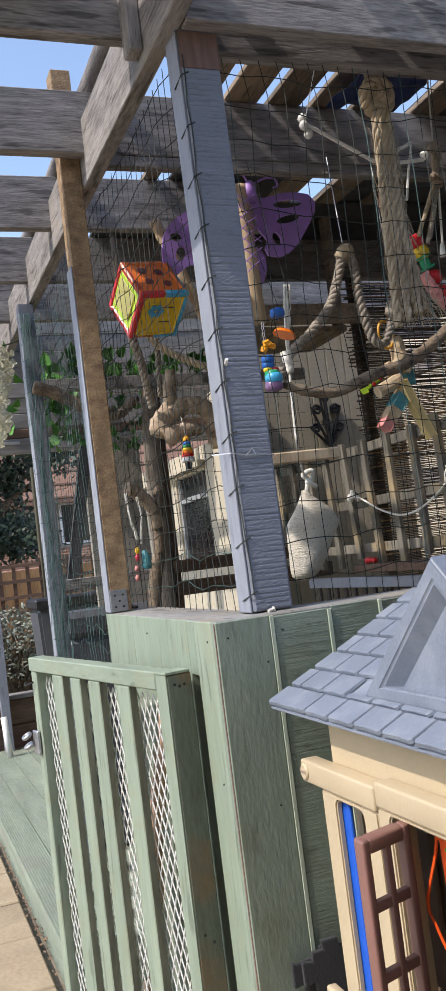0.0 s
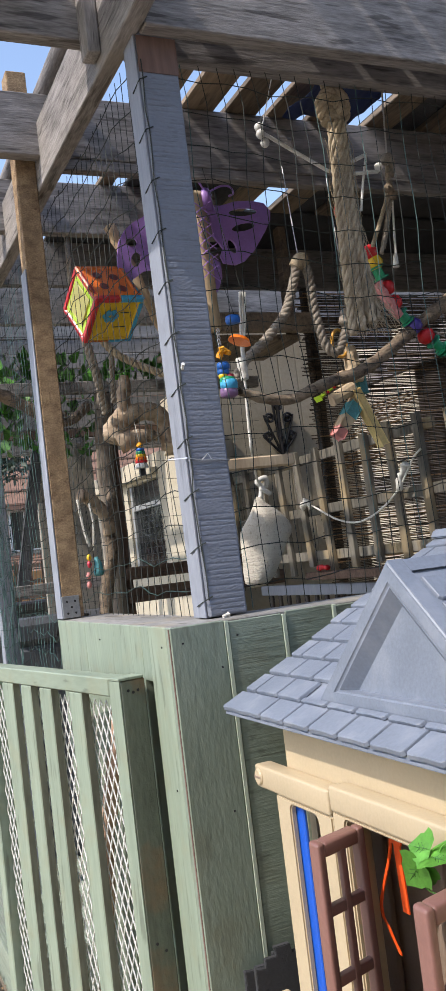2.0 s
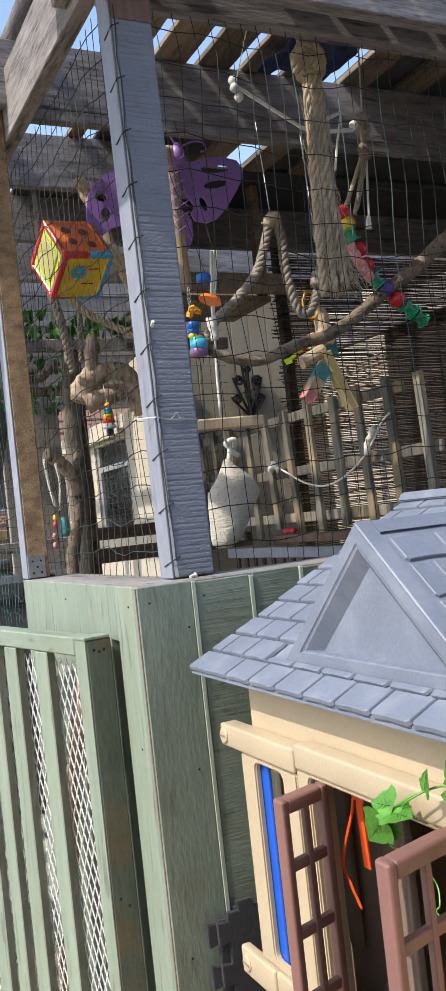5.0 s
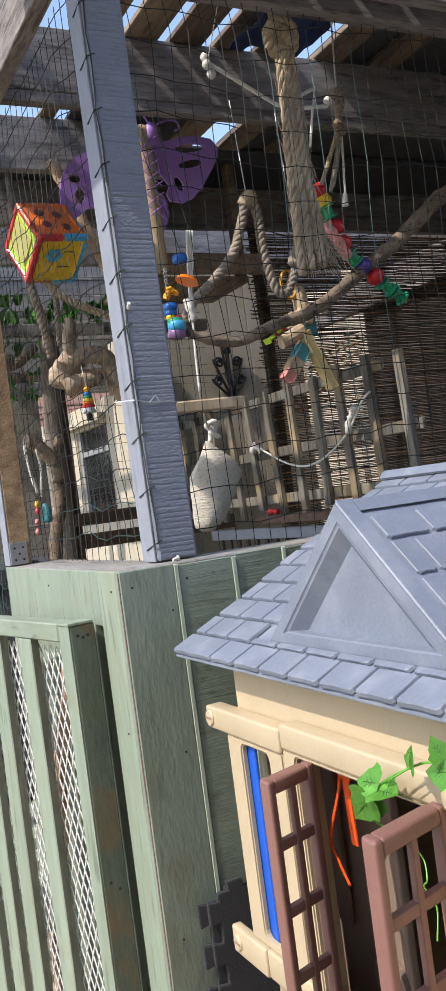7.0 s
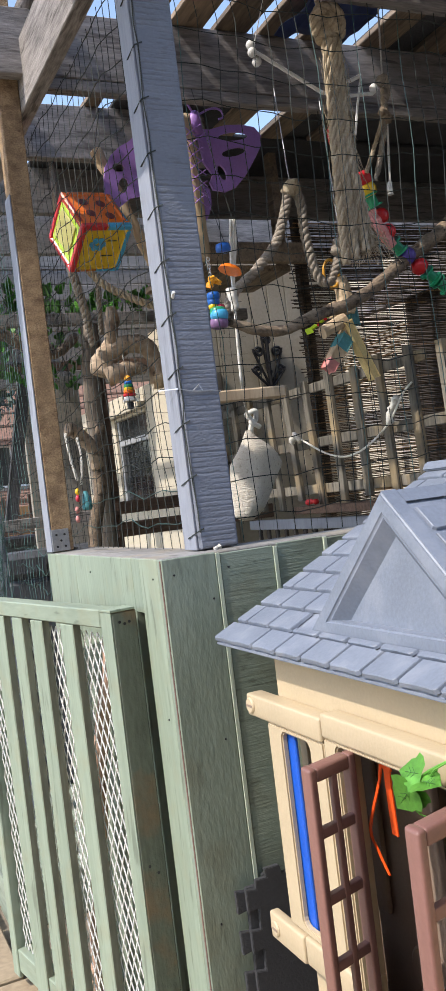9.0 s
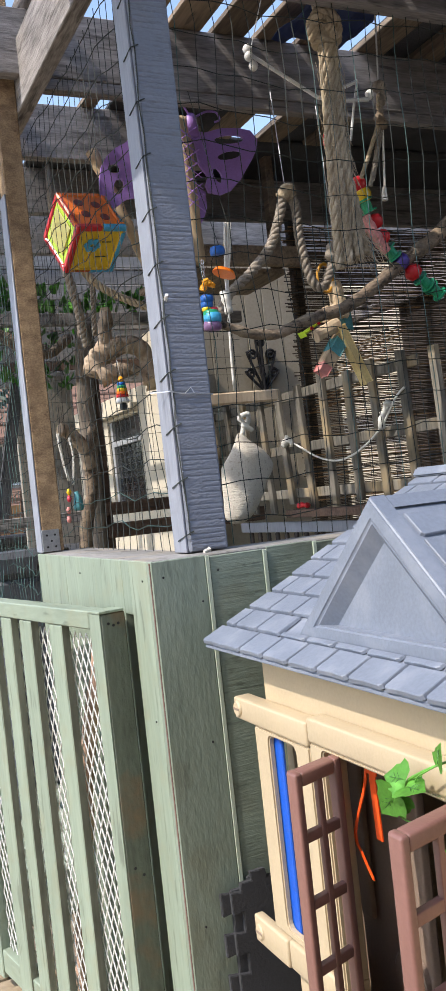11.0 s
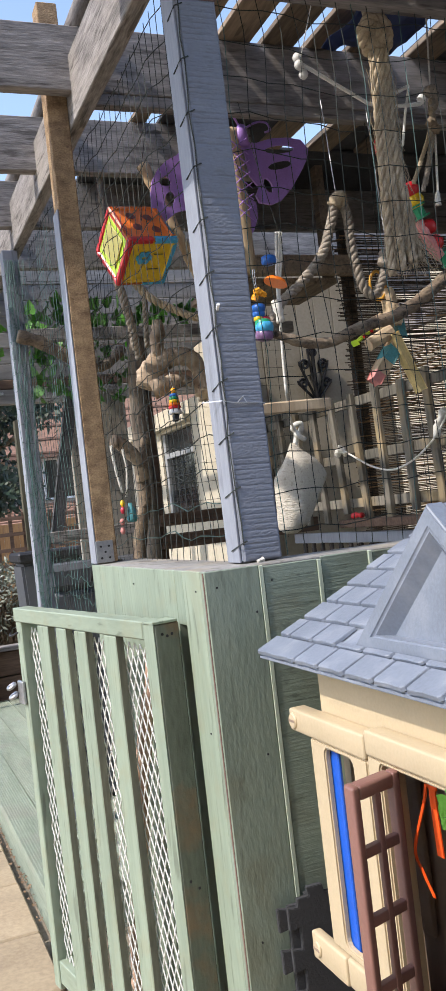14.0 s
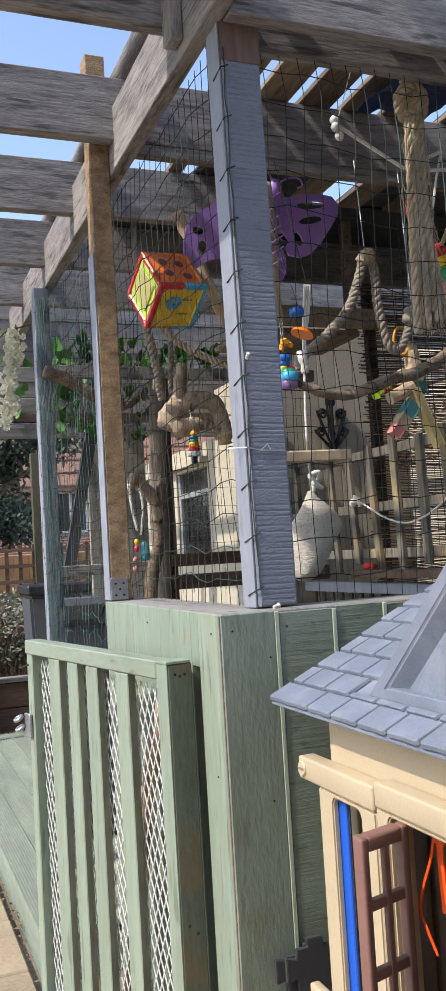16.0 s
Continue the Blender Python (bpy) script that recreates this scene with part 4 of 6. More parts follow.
# broken stems, all in the sunlit reed colour
frayed = thing("broken_reeds", (2.4, 3.68, 1.9), "loose broken reed stems coloured orange-brown as sunlit", "reeds")
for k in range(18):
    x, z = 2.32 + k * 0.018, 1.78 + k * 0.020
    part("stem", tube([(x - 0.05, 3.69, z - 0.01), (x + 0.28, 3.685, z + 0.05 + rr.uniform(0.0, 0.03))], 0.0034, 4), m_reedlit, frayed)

shelf = thing("wall_shelf", (1.9, 2.7, 1.29), "dark brown plank shelf under the picket fencing", "shelf")
part("board", box((1.88, 2.4, 1.285), (2.0, 3.33, 1.318)), m_brownwood, shelf)
trough = thing("blue_grey_trough", (1.9, 2.7, 1.18), "blue-grey ribbed rail below the shelf", "rail")
part("top_bar", box((1.93, 2.4, 1.215), (1.96, 3.9, 1.262)), m_bluesmooth, trough)
for k in range(16):
    part("rib", box((1.935, 2.45 + k * 0.09, 1.02), (1.95, 2.475 + k * 0.09, 1.214)), m_darkbrown, trough)
redbit = thing("red_toy_piece", (1.89, 3.2, 1.318), "small red plastic toy piece on the shelf", "toy")
part("piece", branch([(1.90, 3.23, 1.332), (1.895, 3.2, 1.338), (1.90, 3.16, 1.332)], (0.013, 0.010), 2, 0.2), m_red, redbit, smooth=True)

iron = thing("iron_scroll", (2.51, 4.58, 2.0), "black wrought iron scroll ornament on the beige wall", "ornament")
for x, z, r, q in ((2.45, 2.22, 0.032, 1), (2.57, 2.22, 0.032, -1), (2.43, 2.11, 0.03, 1), (2.58, 2.11, 0.03, -1), (2.51, 2.29, 0.03, 1)):
    pts = [(2.51, 4.575, 2.0)]
    for j in range(22):
        rad = r * (1 - j / 26)
        pts.append((x - q * rad * math.cos(j * 0.45), 4.575, z + rad * math.sin(j * 0.45)))
    part("scroll", tube(spline(pts, 2), 0.008, 6), m_darkmetal, iron)
part("stem", tube([(2.51, 4.575, 1.96), (2.51, 4.575, 2.30)], 0.012, 8), m_darkmetal, iron)
part("fixing", tube([(2.51, 4.601, 2.1), (2.51, 4.56, 2.1)], 0.012, 8), m_darkmetal, iron)

upper = thing("upper_shelf", (1.75, 3.5, 2.3), "weathered plank nest shelf hung under the roof", "shelf")
part("board", box((1.50, 3.45, 2.400), (2.08, 3.85, 2.428)), m_roofwood, upper)
part("board", box((1.62, 3.405, 2.432), (2.16, 3.445, 2.52)), m_roofwood, upper)
part("side", box((1.62, 3.45, 2.43), (1.65, 3.85, 2.95)), m_roofwood, upper)
part("brace", bar((2.05, 3.475, 2.43), (2.05, 3.475, 2.95), 0.04, 0.05, up=(0, 1, 0)), m_roofwood, upper)
tarp = thing("blue_tarpaulin", (1.55, 2.2, 2.94), "folded dark blue tarpaulin tucked over the roof boards", "tarpaulin")
b = bmesh.new()
bmesh.ops.create_grid(b, x_segments=12, y_segments=10, size=0.5)
for v in b.verts:
    v.co = Vector((1.62 + v.co.x * 0.26, 2.12 + v.co.y * 0.50, 2.90 + 0.03 * noise.noise(v.co * 7) - 0.05 * abs(v.co.x)))
bmesh.ops.solidify(b, geom=b.faces[:], thickness=0.003)
part("sheet", b, m_navy, tarp, smooth=True)

# ---- hanging toys ----
cube = thing("activity_cube", (0.93, 2.72, 2.33), "colourful plastic baby activity cube hung by a wire", "toy")
CM = pose(0.909, 2.754, 2.351, 53.6, -4.8, 10.7)
H = 0.0935


def in_cube(b):
    bmesh.ops.transform(b, matrix=CM, verts=b.verts)
    return b


def cube_side(axis, sgn, frame_mat, panel_mat, name):
    """A rounded square frame with a panel in it."""
    for a in (-1, 1):
        for o in (0, 1):
            lo, hi = [0, 0, 0], [0, 0, 0]
            u, v = [k for k in range(3) if k != axis]
            if o:
                u, v = v, u
            lo[axis], hi[axis] = sorted((sgn * H, sgn * (H - 0.018)))
            lo[u], hi[u] = sorted((a * H, a * (H - 0.022)))
            e = H if not o else H - 0.021
            lo[v], hi[v] = -e, e
            part(name + "_edge", in_cube(box(lo, hi, 0.005)), frame_mat, cube)
    lo, hi = [-(H - 0.02)] * 3, [H - 0.02] * 3
    lo[axis], hi[axis] = sorted((sgn * (H - 0.004), sgn * (H - 0.010)))
    return part(name + "_panel", in_cube(box(lo, hi, 0.002)), panel_mat, cube)


cube_side(0, -1, m_red, m_lime, "side")
b = box((-H - 0.001, -H + 0.040, -H + 0.044), (-H + 0.0035, H - 0.036, H - 0.036), 0.001)
part("window", in_cube(b), m_trans, cube, "translucent yellow window")
face = cube_side(1, -1, m_yellow, m_yellow, "front")
part("corner_strip", in_cube(box((-H - 0.001, -H - 0.002, -H), (-H + 0.02, -H + 0.02, H), 0.005)), m_red, cube)
part("corner_strip", in_cube(box((-H, -H - 0.002, H - 0.02), (0, -H + 0.02, H + 0.002), 0.005)), m_red, cube)
part("corner_strip", in_cube(box((0, -H - 0.002, H - 0.02), (H, -H + 0.02, H + 0.002), 0.005)), m_cyan, cube)
part("corner_strip", in_cube(box((H - 0.02, -H - 0.0015, -H), (H + 0.002, -H + 0.02, H - 0.021), 0.005)), m_cyan, cube)
part("corner_strip", in_cube(box((0, -H - 0.0015, -H - 0.002), (H, -H + 0.02, -H + 0.015), 0.005)), m_cyan, cube)
for a in range(6):
    c = Vector((-0.02 + 0.02 * math.cos(a * 1.05), -H + 0.002, 0.02 + 0.016 * math.sin(a * 1.05)))
    part("flower_petal", in_cube(tube([c, c + Vector((0, -0.004, 0))], 0.011, 10)), m_cyan, cube)
part("slot", in_cube(box((0.015, -H + 0.002, 0.03), (0.05, -H + 0.0065 - 0.004, 0.034), 0)), m_darkmetal, cube)
part("slot", in_cube(box((0.005, -H + 0.002, -0.03), (0.05, -H + 0.0025, -0.026), 0)), m_darkmetal, cube)
cube_side(2, 1, m_orange, m_orange, "top")
# no real openings: dark red discs carry the shade of the holes
for a, c in ((-0.03, -0.02), (0.03, 0.03), (0.035, -0.035), (-0.03, 0.04)):
    part("shape_hole", in_cube(tube([(a, c, H - 0.006), (a, c, H - 0.002)], 0.017, 9)), m_darkred, cube)
cube_side(0, 1, m_cyan, m_yellow, "side")
cube_side(2, -1, m_red, m_yellow, "base")
part("hanger_wire", tube([CM @ Vector((0, 0, H - 0.02)), (0.93, 2.66, 2.60), (0.93, 2.515, 2.75)], 0.0012, 4), m_wire, cube)

butterfly = thing("butterfly_toy", (1.30, 2.74, 2.6), "purple plastic butterfly parrot toy with cut-out wings", "toy")


def wing(side, pts, holes):
    """A flat wing with openings in it."""
    from_bm = bmesh.new()
    ring = [from_bm.verts.new((x, 2.74, z)) for x, z in pts]
    edges = [from_bm.edges.new((ring[k], ring[(k + 1) % len(ring)])) for k in range(len(ring))]
    for cx, cz, rx, rz, tilt in holes:
        hole = []
        for j in range(12):
            a = j * math.pi / 6
            ux, uz = rx * math.cos(a), rz * math.sin(a)
            hole.append(from_bm.verts.new((cx + ux * math.cos(tilt) - uz * math.sin(tilt), 2.74, cz + ux * math.sin(tilt) + uz * math.cos(tilt))))
        edges += [from_bm.edges.new((hole[k], hole[(k + 1) % 12])) for k in range(12)]
    bmesh.ops.triangle_fill(from_bm, use_beauty=True, use_dissolve=False, edges=edges, normal=(0, -1, 0))
    r = bmesh.ops.extrude_face_region(from_bm, geom=from_bm.faces[:])
    bmesh.ops.translate(from_bm, verts=[v for v in r["geom"] if isinstance(v, bmesh.types.BMVert)], vec=(0, 0.010, 0))
    bmesh.ops.recalc_face_normals(from_bm, faces=from_bm.faces)
    part("wing", from_bm, m_purple, butterfly)


wing(1, [(1.345, 2.725), (1.397, 2.722), (1.46, 2.742), (1.528, 2.748), (1.58, 2.742), (1.606, 2.712), (1.60, 2.675), (1.572, 2.63), (1.52, 2.558), (1.475, 2.515), (1.433, 2.498), (1.385, 2.505), (1.375, 2.53), (1.39, 2.56), (1.36, 2.60)],
     [(1.49, 2.703, 0.062, 0.016, 0.12), (1.485, 2.645, 0.052, 0.015, 0.25), (1.428, 2.568, 0.016, 0.028, 0.35)])
wing(1, [(1.345, 2.52), (1.372, 2.505), (1.372, 2.45), (1.35, 2.40), (1.31, 2.36), (1.295, 2.40), (1.31, 2.46)], [(1.328, 2.42, 0.015, 0.022, 0)])
wing(-1, [(1.225, 2.60), (1.18, 2.69), (1.12, 2.70), (1.087, 2.665), (1.045, 2.642), (1.013, 2.613), (0.988, 2.572), (0.977, 2.52), (0.975, 2.466), (0.99, 2.44), (1.02, 2.432), (1.065, 2.465), (1.13, 2.48), (1.225, 2.53)],
     [(1.035, 2.572, 0.022, 0.017, 0.1), (1.045, 2.51, 0.018, 0.030, -0.4), (1.14, 2.63, 0.035, 0.025, 0.7), (1.14, 2.54, 0.03, 0.022, 0)])
part("body", branch([(1.30, 2.745, 2.76), (1.30, 2.735, 2.62), (1.305, 2.74, 2.45), (1.31, 2.74, 2.25)], (0.035, 0.03), 9, 0.05), m_palewood, butterfly, "pale wooden body", smooth=True)
for k in range(7):
    part("net_cord", tube([(1.265, 2.70, 2.72 - k * 0.04), (1.30, 2.695, 2.69 - k * 0.04), (1.345, 2.70, 2.66 - k * 0.04)], 0.002, 5), m_purple, butterfly)
    part("net_cord", tube([(1.345, 2.699, 2.72 - k * 0.04), (1.30, 2.694, 2.69 - k * 0.04), (1.265, 2.699, 2.66 - k * 0.04)], 0.002, 5), m_purple, butterfly)
part("head", tube([(1.335, 2.73, 2.70), (1.335, 2.725, 2.755), (1.34, 2.725, 2.775)], [0.026, 0.024, 0.014], 10), m_purple, butterfly, smooth=True)
part("antenna", tube(spline([(1.35, 2.725, 2.765), (1.40, 2.725, 2.79), (1.44, 2.725, 2.79), (1.45, 2.725, 2.765), (1.43, 2.725, 2.755)], 5), 0.004, 6), m_purple, butterfly)
part("antenna", tube(spline([(1.33, 2.725, 2.775), (1.31, 2.725, 2.82), (1.325, 2.725, 2.85), (1.345, 2.725, 2.83)], 5), 0.004, 6), m_purple, butterfly)

stick = thing("bamboo_stick", (1.06, 2.82, 2.45), "split pale bamboo stick hanging on the netting", "stick")
part("stick", branch([(0.985, 2.82, 2.66), (1.03, 2.81, 2.55), (1.09, 2.81, 2.40), (1.15, 2.82, 2.26)], (0.022, 0.018), 4, 0.1), m_palewood, stick, smooth=True)

# knotted rope
kn = thing("knotted_rope", (1.34, 1.86, 2.64), "thick frayed natural rope with a big knot", "rope")
part("knot", twisted([(1.31, 1.85, 2.60), (1.30, 1.835, 2.635), (1.33, 1.825, 2.665), (1.375, 1.84, 2.65), (1.385, 1.865, 2.61), (1.35, 1.88, 2.60), (1.32, 1.86, 2.625), (1.34, 1.83, 2.64), (1.36, 1.84, 2.60)], 0.017, 16), m_rope, kn, smooth=True)
part("knot_core", branch([(1.34, 1.86, 2.59), (1.345, 1.86, 2.67)], (0.034, 0.03), 1, 0.1), m_rope, kn, smooth=True)
part("loop", tube(spline([(1.34, 1.86, 2.66), (1.345, 1.88, 2.72), (1.35, 1.885, 2.76)], 4), 0.012, 8), m_rope, kn, smooth=True)
for x0, x1, x2, y, z, r in ((1.330, 1.316, 1.312, 1.848, 1.985, 0.0125), (1.342, 1.330, 1.335, 1.836, 1.995, 0.0135), (1.356, 1.350, 1.368, 1.834, 2.015, 0.0135), (1.362, 1.366, 1.400, 1.848, 2.03, 0.0115), (1.350, 1.345, 1.352, 1.868, 2.03, 0.0125)):
    part("strand", twisted([(x0, y, 2.585), (x0 - 0.003, y, 2.45), (x1, y - 0.004, 2.28), ((x1 + x2) / 2 + 0.003, y, 2.15), (x2, y, z)], r, 9), m_rope, kn, smooth=True)
rk = random.Random(2)
fb = bmesh.new()
for k in range(230):
    x0 = rk.uniform(1.312, 1.372)
    y = rk.choice((1.826, 1.832, 1.84, 1.866))
    za = rk.uniform(2.15, 2.58)
    tube(spline([(x0, y, za), (x0 + rk.gauss(0, 0.008), y - 0.005, za - 0.05), (x0 + rk.gauss(0, 0.014), y - 0.009, za - 0.11)], 3), 0.0008, 3, fb)
for k in range(170):
    x0 = rk.uniform(1.312, 1.392)
    x1 = x0 + rk.gauss(0.008, 0.014) + (0.065 if rk.random() < 0.22 else 0)
    y = 1.85 + rk.uniform(-0.02, 0.02)
    tube(spline([(x0, y, 2.12 + rk.uniform(-0.06, 0.05)), ((x0 + x1) / 2 + rk.gauss(0, .008), y + rk.gauss(0, .006), 2.06), (x1, y + rk.gauss(0, .01), rk.uniform(1.98, 2.05))], 3), 0.001, 3, fb)
tagged(part("fibre_tuft", fb, m_rope, kn), kind="stuff")

rp1 = thing("rope_perch", (1.5, 2.4, 2.38), "thick grey twisted rope perch looped from the roof", "rope")
part("rope", twisted([(1.19, 2.38, 1.965), (1.25, 2.4, 2.05), (1.335, 2.4, 2.12), (1.421, 2.4, 2.21), (1.47, 2.4, 2.32), (1.495, 2.4, 2.385), (1.53, 2.4, 2.35), (1.535, 2.4, 2.23), (1.56, 2.4, 2.11), (1.60, 2.4, 2.075), (1.64, 2.4, 2.13), (1.665, 2.4, 2.20)], 0.017, 15), m_greyrope, rp1, smooth=True)
part("knot", branch([(1.485, 2.4, 2.37), (1.50, 2.39, 2.40), (1.52, 2.4, 2.38)], (0.022, 0.02), 3, 0.15), m_rope, rp1, smooth=True)
part("knot", branch([(1.64, 2.39, 2.17), (1.66, 2.39, 2.21), (1.69, 2.4, 2.19)], (0.022, 0.018), 5, 0.2), m_greyrope, rp1, smooth=True)
part("hanger", tube([(1.50, 2.4, 2.39), (1.505, 2.44, 2.742)], 0.002, 5), m_steel, rp1)
part("hanger", tube([(1.67, 2.4, 2.2), (1.69, 2.46, 2.742)], 0.002, 5), m_steel, rp1)

perch = thing("branch_perch", (1.6, 2.2, 2.0), "long curved barked branch perch across the aviary", "branch")
part("limb", branch([(1.12, 2.2, 1.915), (1.20, 2.2, 1.89), (1.29, 2.2, 1.885), (1.42, 2.2, 1.925), (1.58, 2.2, 1.975), (1.76, 2.2, 2.085), (1.93, 2.2, 2.19), (2.19, 2.2, 2.37), (2.7, 2.25, 2.6), (3.66, 2.3, 2.72)], (0.0125, 0.029), 8, 0.15, 14), m_bark, perch, smooth=True)

strings = thing("white_cord_hanger", (1.22, 2.06, 2.66), "white plastic cord hanger with bead ends", "cord")
part("cord", tube([(1.225, 2.06, 2.655), (1.44, 2.06, 2.55), (1.515, 2.06, 2.545)], 0.006, 6), m_white, strings)
part("cord", tube([(1.455, 2.06, 2.55), (1.585, 2.06, 2.612)], 0.006, 6), m_white, strings)
part("cord", tube([(1.515, 2.06, 2.545), (1.62, 2.06, 2.56)], 0.006, 6), m_white, strings)
part("cord", tube([(1.585, 2.06, 2.61), (1.56, 2.06, 2.52), (1.54, 2.06, 2.43)], 0.004, 6), m_white, strings)
for p in ((1.222, 2.06, 2.668), (1.236, 2.06, 2.622), (1.222, 2.055, 2.645), (1.625, 2.06, 2.575)):
    part("bead", tube([Vector(p) + Vector((0, 0, dz)) for dz in (-0.014, -0.008, 0, 0.008, 0.014)], [0.005, 0.0115, 0.014, 0.0115, 0.005], 10), m_white, strings, smooth=True)
part("fixing", tube([(1.23, 2.06, 2.66), (1.20, 1.90, 2.75)], 0.0015, 4), m_white, strings)

rope2 = thing("small_knotted_rope", (1.684, 2.1, 2.6), "short knotted natural rope hanging near the beads", "rope")
part("strand", twisted([(1.688, 2.1, 2.60), (1.676, 2.1, 2.51), (1.635, 2.1, 2.42), (1.592, 2.1, 2.335)], 0.0075, 26), m_rope, rope2, smooth=True)
part("strand", twisted([(1.692, 2.1, 2.60), (1.682, 2.1, 2.51), (1.652, 2.1, 2.40), (1.622, 2.1, 2.312)], 0.0075, 26), m_greyrope, rope2, smooth=True)
part("strand", twisted([(1.697, 2.1, 2.59), (1.69, 2.1, 2.51), (1.665, 2.1, 2.42), (1.635, 2.1, 2.33)], 0.006, 26), m_greyrope, rope2, smooth=True)
part("knot", branch([(1.676, 2.1, 2.61), (1.692, 2.09, 2.625), (1.704, 2.1, 2.60), (1.69, 2.1, 2.57)], (0.014, 0.012), 3, 0.25), m_greyrope, rope2, smooth=True)
part("knot", branch([(1.668, 2.1, 2.53), (1.684, 2.09, 2.515), (1.69, 2.1, 2.49)], (0.015, 0.012), 5, 0.25), m_bark, rope2, smooth=True)
part("cord", tube([(1.695, 2.1, 2.55), (1.674, 2.1, 2.30)], 0.004, 6), m_cotton, rope2)
part("tassel", branch([(1.674, 2.1, 2.31), (1.670, 2.1, 2.27)], (0.006, 0.011), 3, 0.1), m_cotton, rope2, smooth=True)
part("hanger", tube([(1.69, 2.1, 2.60), (1.70, 2.08, 2.95)], 0.003, 5), m_cotton, rope2)

beads = thing("bead_chain", (1.70, 2.2, 2.3), "hanging chain of coloured plastic reels and beads", "toy")
BEADS = (((1.60, 2.45), m_red), ((1.645, 2.352), m_red), ((1.660, 2.318), m_yellow), ((1.672, 2.285), m_greenp), ((1.695, 2.235), m_red), ((1.715, 2.185), m_red), ((1.748, 2.138), m_greenp), ((1.782, 2.108), m_violet), ((1.826, 2.075), m_red), ((1.868, 2.043), m_greenp), ((1.910, 2.013), m_greenp))
for k, ((x, z), m) in enumerate(BEADS[1:]):
    c = Vector((x, 2.2, z))
    a, d = BEADS[k][0], BEADS[min(k + 2, len(BEADS) - 1)][0]
    w = (Vector((d[0], 2.2, d[1])) - Vector((a[0], 2.2, a[1]))).normalized()
    if m is m_greenp:
        part("reel", tube([c + w * q for q in (-0.022, -0.016, -0.0159, 0.0159, 0.016, 0.022)], [0.027, 0.027, 0.017, 0.017, 0.027, 0.027], 14), m, beads)
    else:
        part("bead", tube([c + w * q for q in (-0.024, -0.016, 0, 0.016, 0.024)], [0.014, 0.025, 0.03, 0.025, 0.014], 14), m, beads, smooth=True)
part("hook", tube([Vector((1.93 + 0.014 * math.cos(j * 0.5), 2.2, 2.0 + 0.012 * math.sin(j * 0.5))) for j in range(12)], 0.003, 6), m_steel, beads)
part("ring", tube([Vector((1.53 + 0.022 * math.cos(j * 0.524), 2.15, 2.46 + 0.04 * math.sin(j * 0.524))) for j in range(12)], 0.007, 6, closed=True), m_red, beads, smooth=True)
part("leather_strip", branch([(1.65, 2.19, 2.24), (1.67, 2.17, 2.18), (1.71, 2.17, 2.13)], (0.02, 0.016), 3, 0.2), m_pinkplastic, beads)
part("cord", tube([(1.63, 2.2, 2.36), (1.60, 2.2, 2.5), (1.60, 2.18, 2.742)], 0.004, 6), m_violet, beads)

wood_toy = thing("wood_block_toy", (1.70, 2.5, 2.1), "hanging toy of painted and bare wood blocks", "toy")
part("block", branch([(1.71, 2.5, 2.12), (1.725, 2.5, 2.05), (1.72, 2.5, 1.99)], (0.026, 0.036), 4, 0.12), m_palewood, wood_toy)
part("block", branch([(1.605, 2.48, 1.925), (1.70, 2.48, 1.967)], (0.022, 0.024), 2, 0.05), m_palewood, wood_toy)
part("block", bar((1.70, 2.47, 1.955), (1.788, 2.47, 1.757), 0.030, 0.028, 0.004), m_yellowwood, wood_toy)
part("block", bar((1.72, 2.49, 1.93), (1.64, 2.49, 1.83), 0.04, 0.04, 0.004), m_palewood, wood_toy)
part("block", bar((1.70, 2.488, 1.905), (1.67, 2.488, 1.868), 0.043, 0.043, 0.004), m_teal, wood_toy)
part("block", bar((1.637, 2.49, 1.826), (1.617, 2.49, 1.80), 0.036, 0.036, 0.004), m_pinkplastic, wood_toy)
part("block", bar((1.74, 2.51, 2.05), (1.75, 2.51, 1.95), 0.05, 0.03, 0.004), m_teal, wood_toy)
part("block", bar((1.69, 2.51, 2.03), (1.685, 2.51, 1.985), 0.03, 0.03, 0.004), m_palewood, wood_toy)
part("ring", tube([Vector((1.675 + 0.03 * math.cos(j * 0.4), 2.49, 2.13 + 0.05 * math.sin(j * 0.4))) for j in range(16)], 0.006, 6, closed=True), m_amber, wood_toy, smooth=True)
part("cord", tube([(1.70, 2.5, 2.12), (1.705, 2.5, 2.745)], 0.0012, 4), m_wire, wood_toy)
yell = thing("yellow_dotted_toy", (1.69, 2.6, 2.0), "yellow-green plastic piece with red dots", "toy")
part("plate", bar((1.625, 2.6, 1.955), (1.745, 2.6, 2.03), 0.012, 0.036, 0.005, up=(0, 1, 0)), m_lime, yell)
for k in range(3):
    part("dot", tube([(1.655 + k * 0.03, 2.581, 1.974 + k * 0.019), (1.655 + k * 0.03, 2.5775, 1.974 + k * 0.019)], 0.007, 8), m_red, yell)
part("cord", tube([(1.745, 2.6, 2.03), (1.75, 2.51, 2.745)], 0.001, 4), m_wire, yell)

cluster = thing("ring_cluster_toy", (1.1, 2.2, 2.0), "hanging cluster of orange, blue and purple toy rings", "toy")
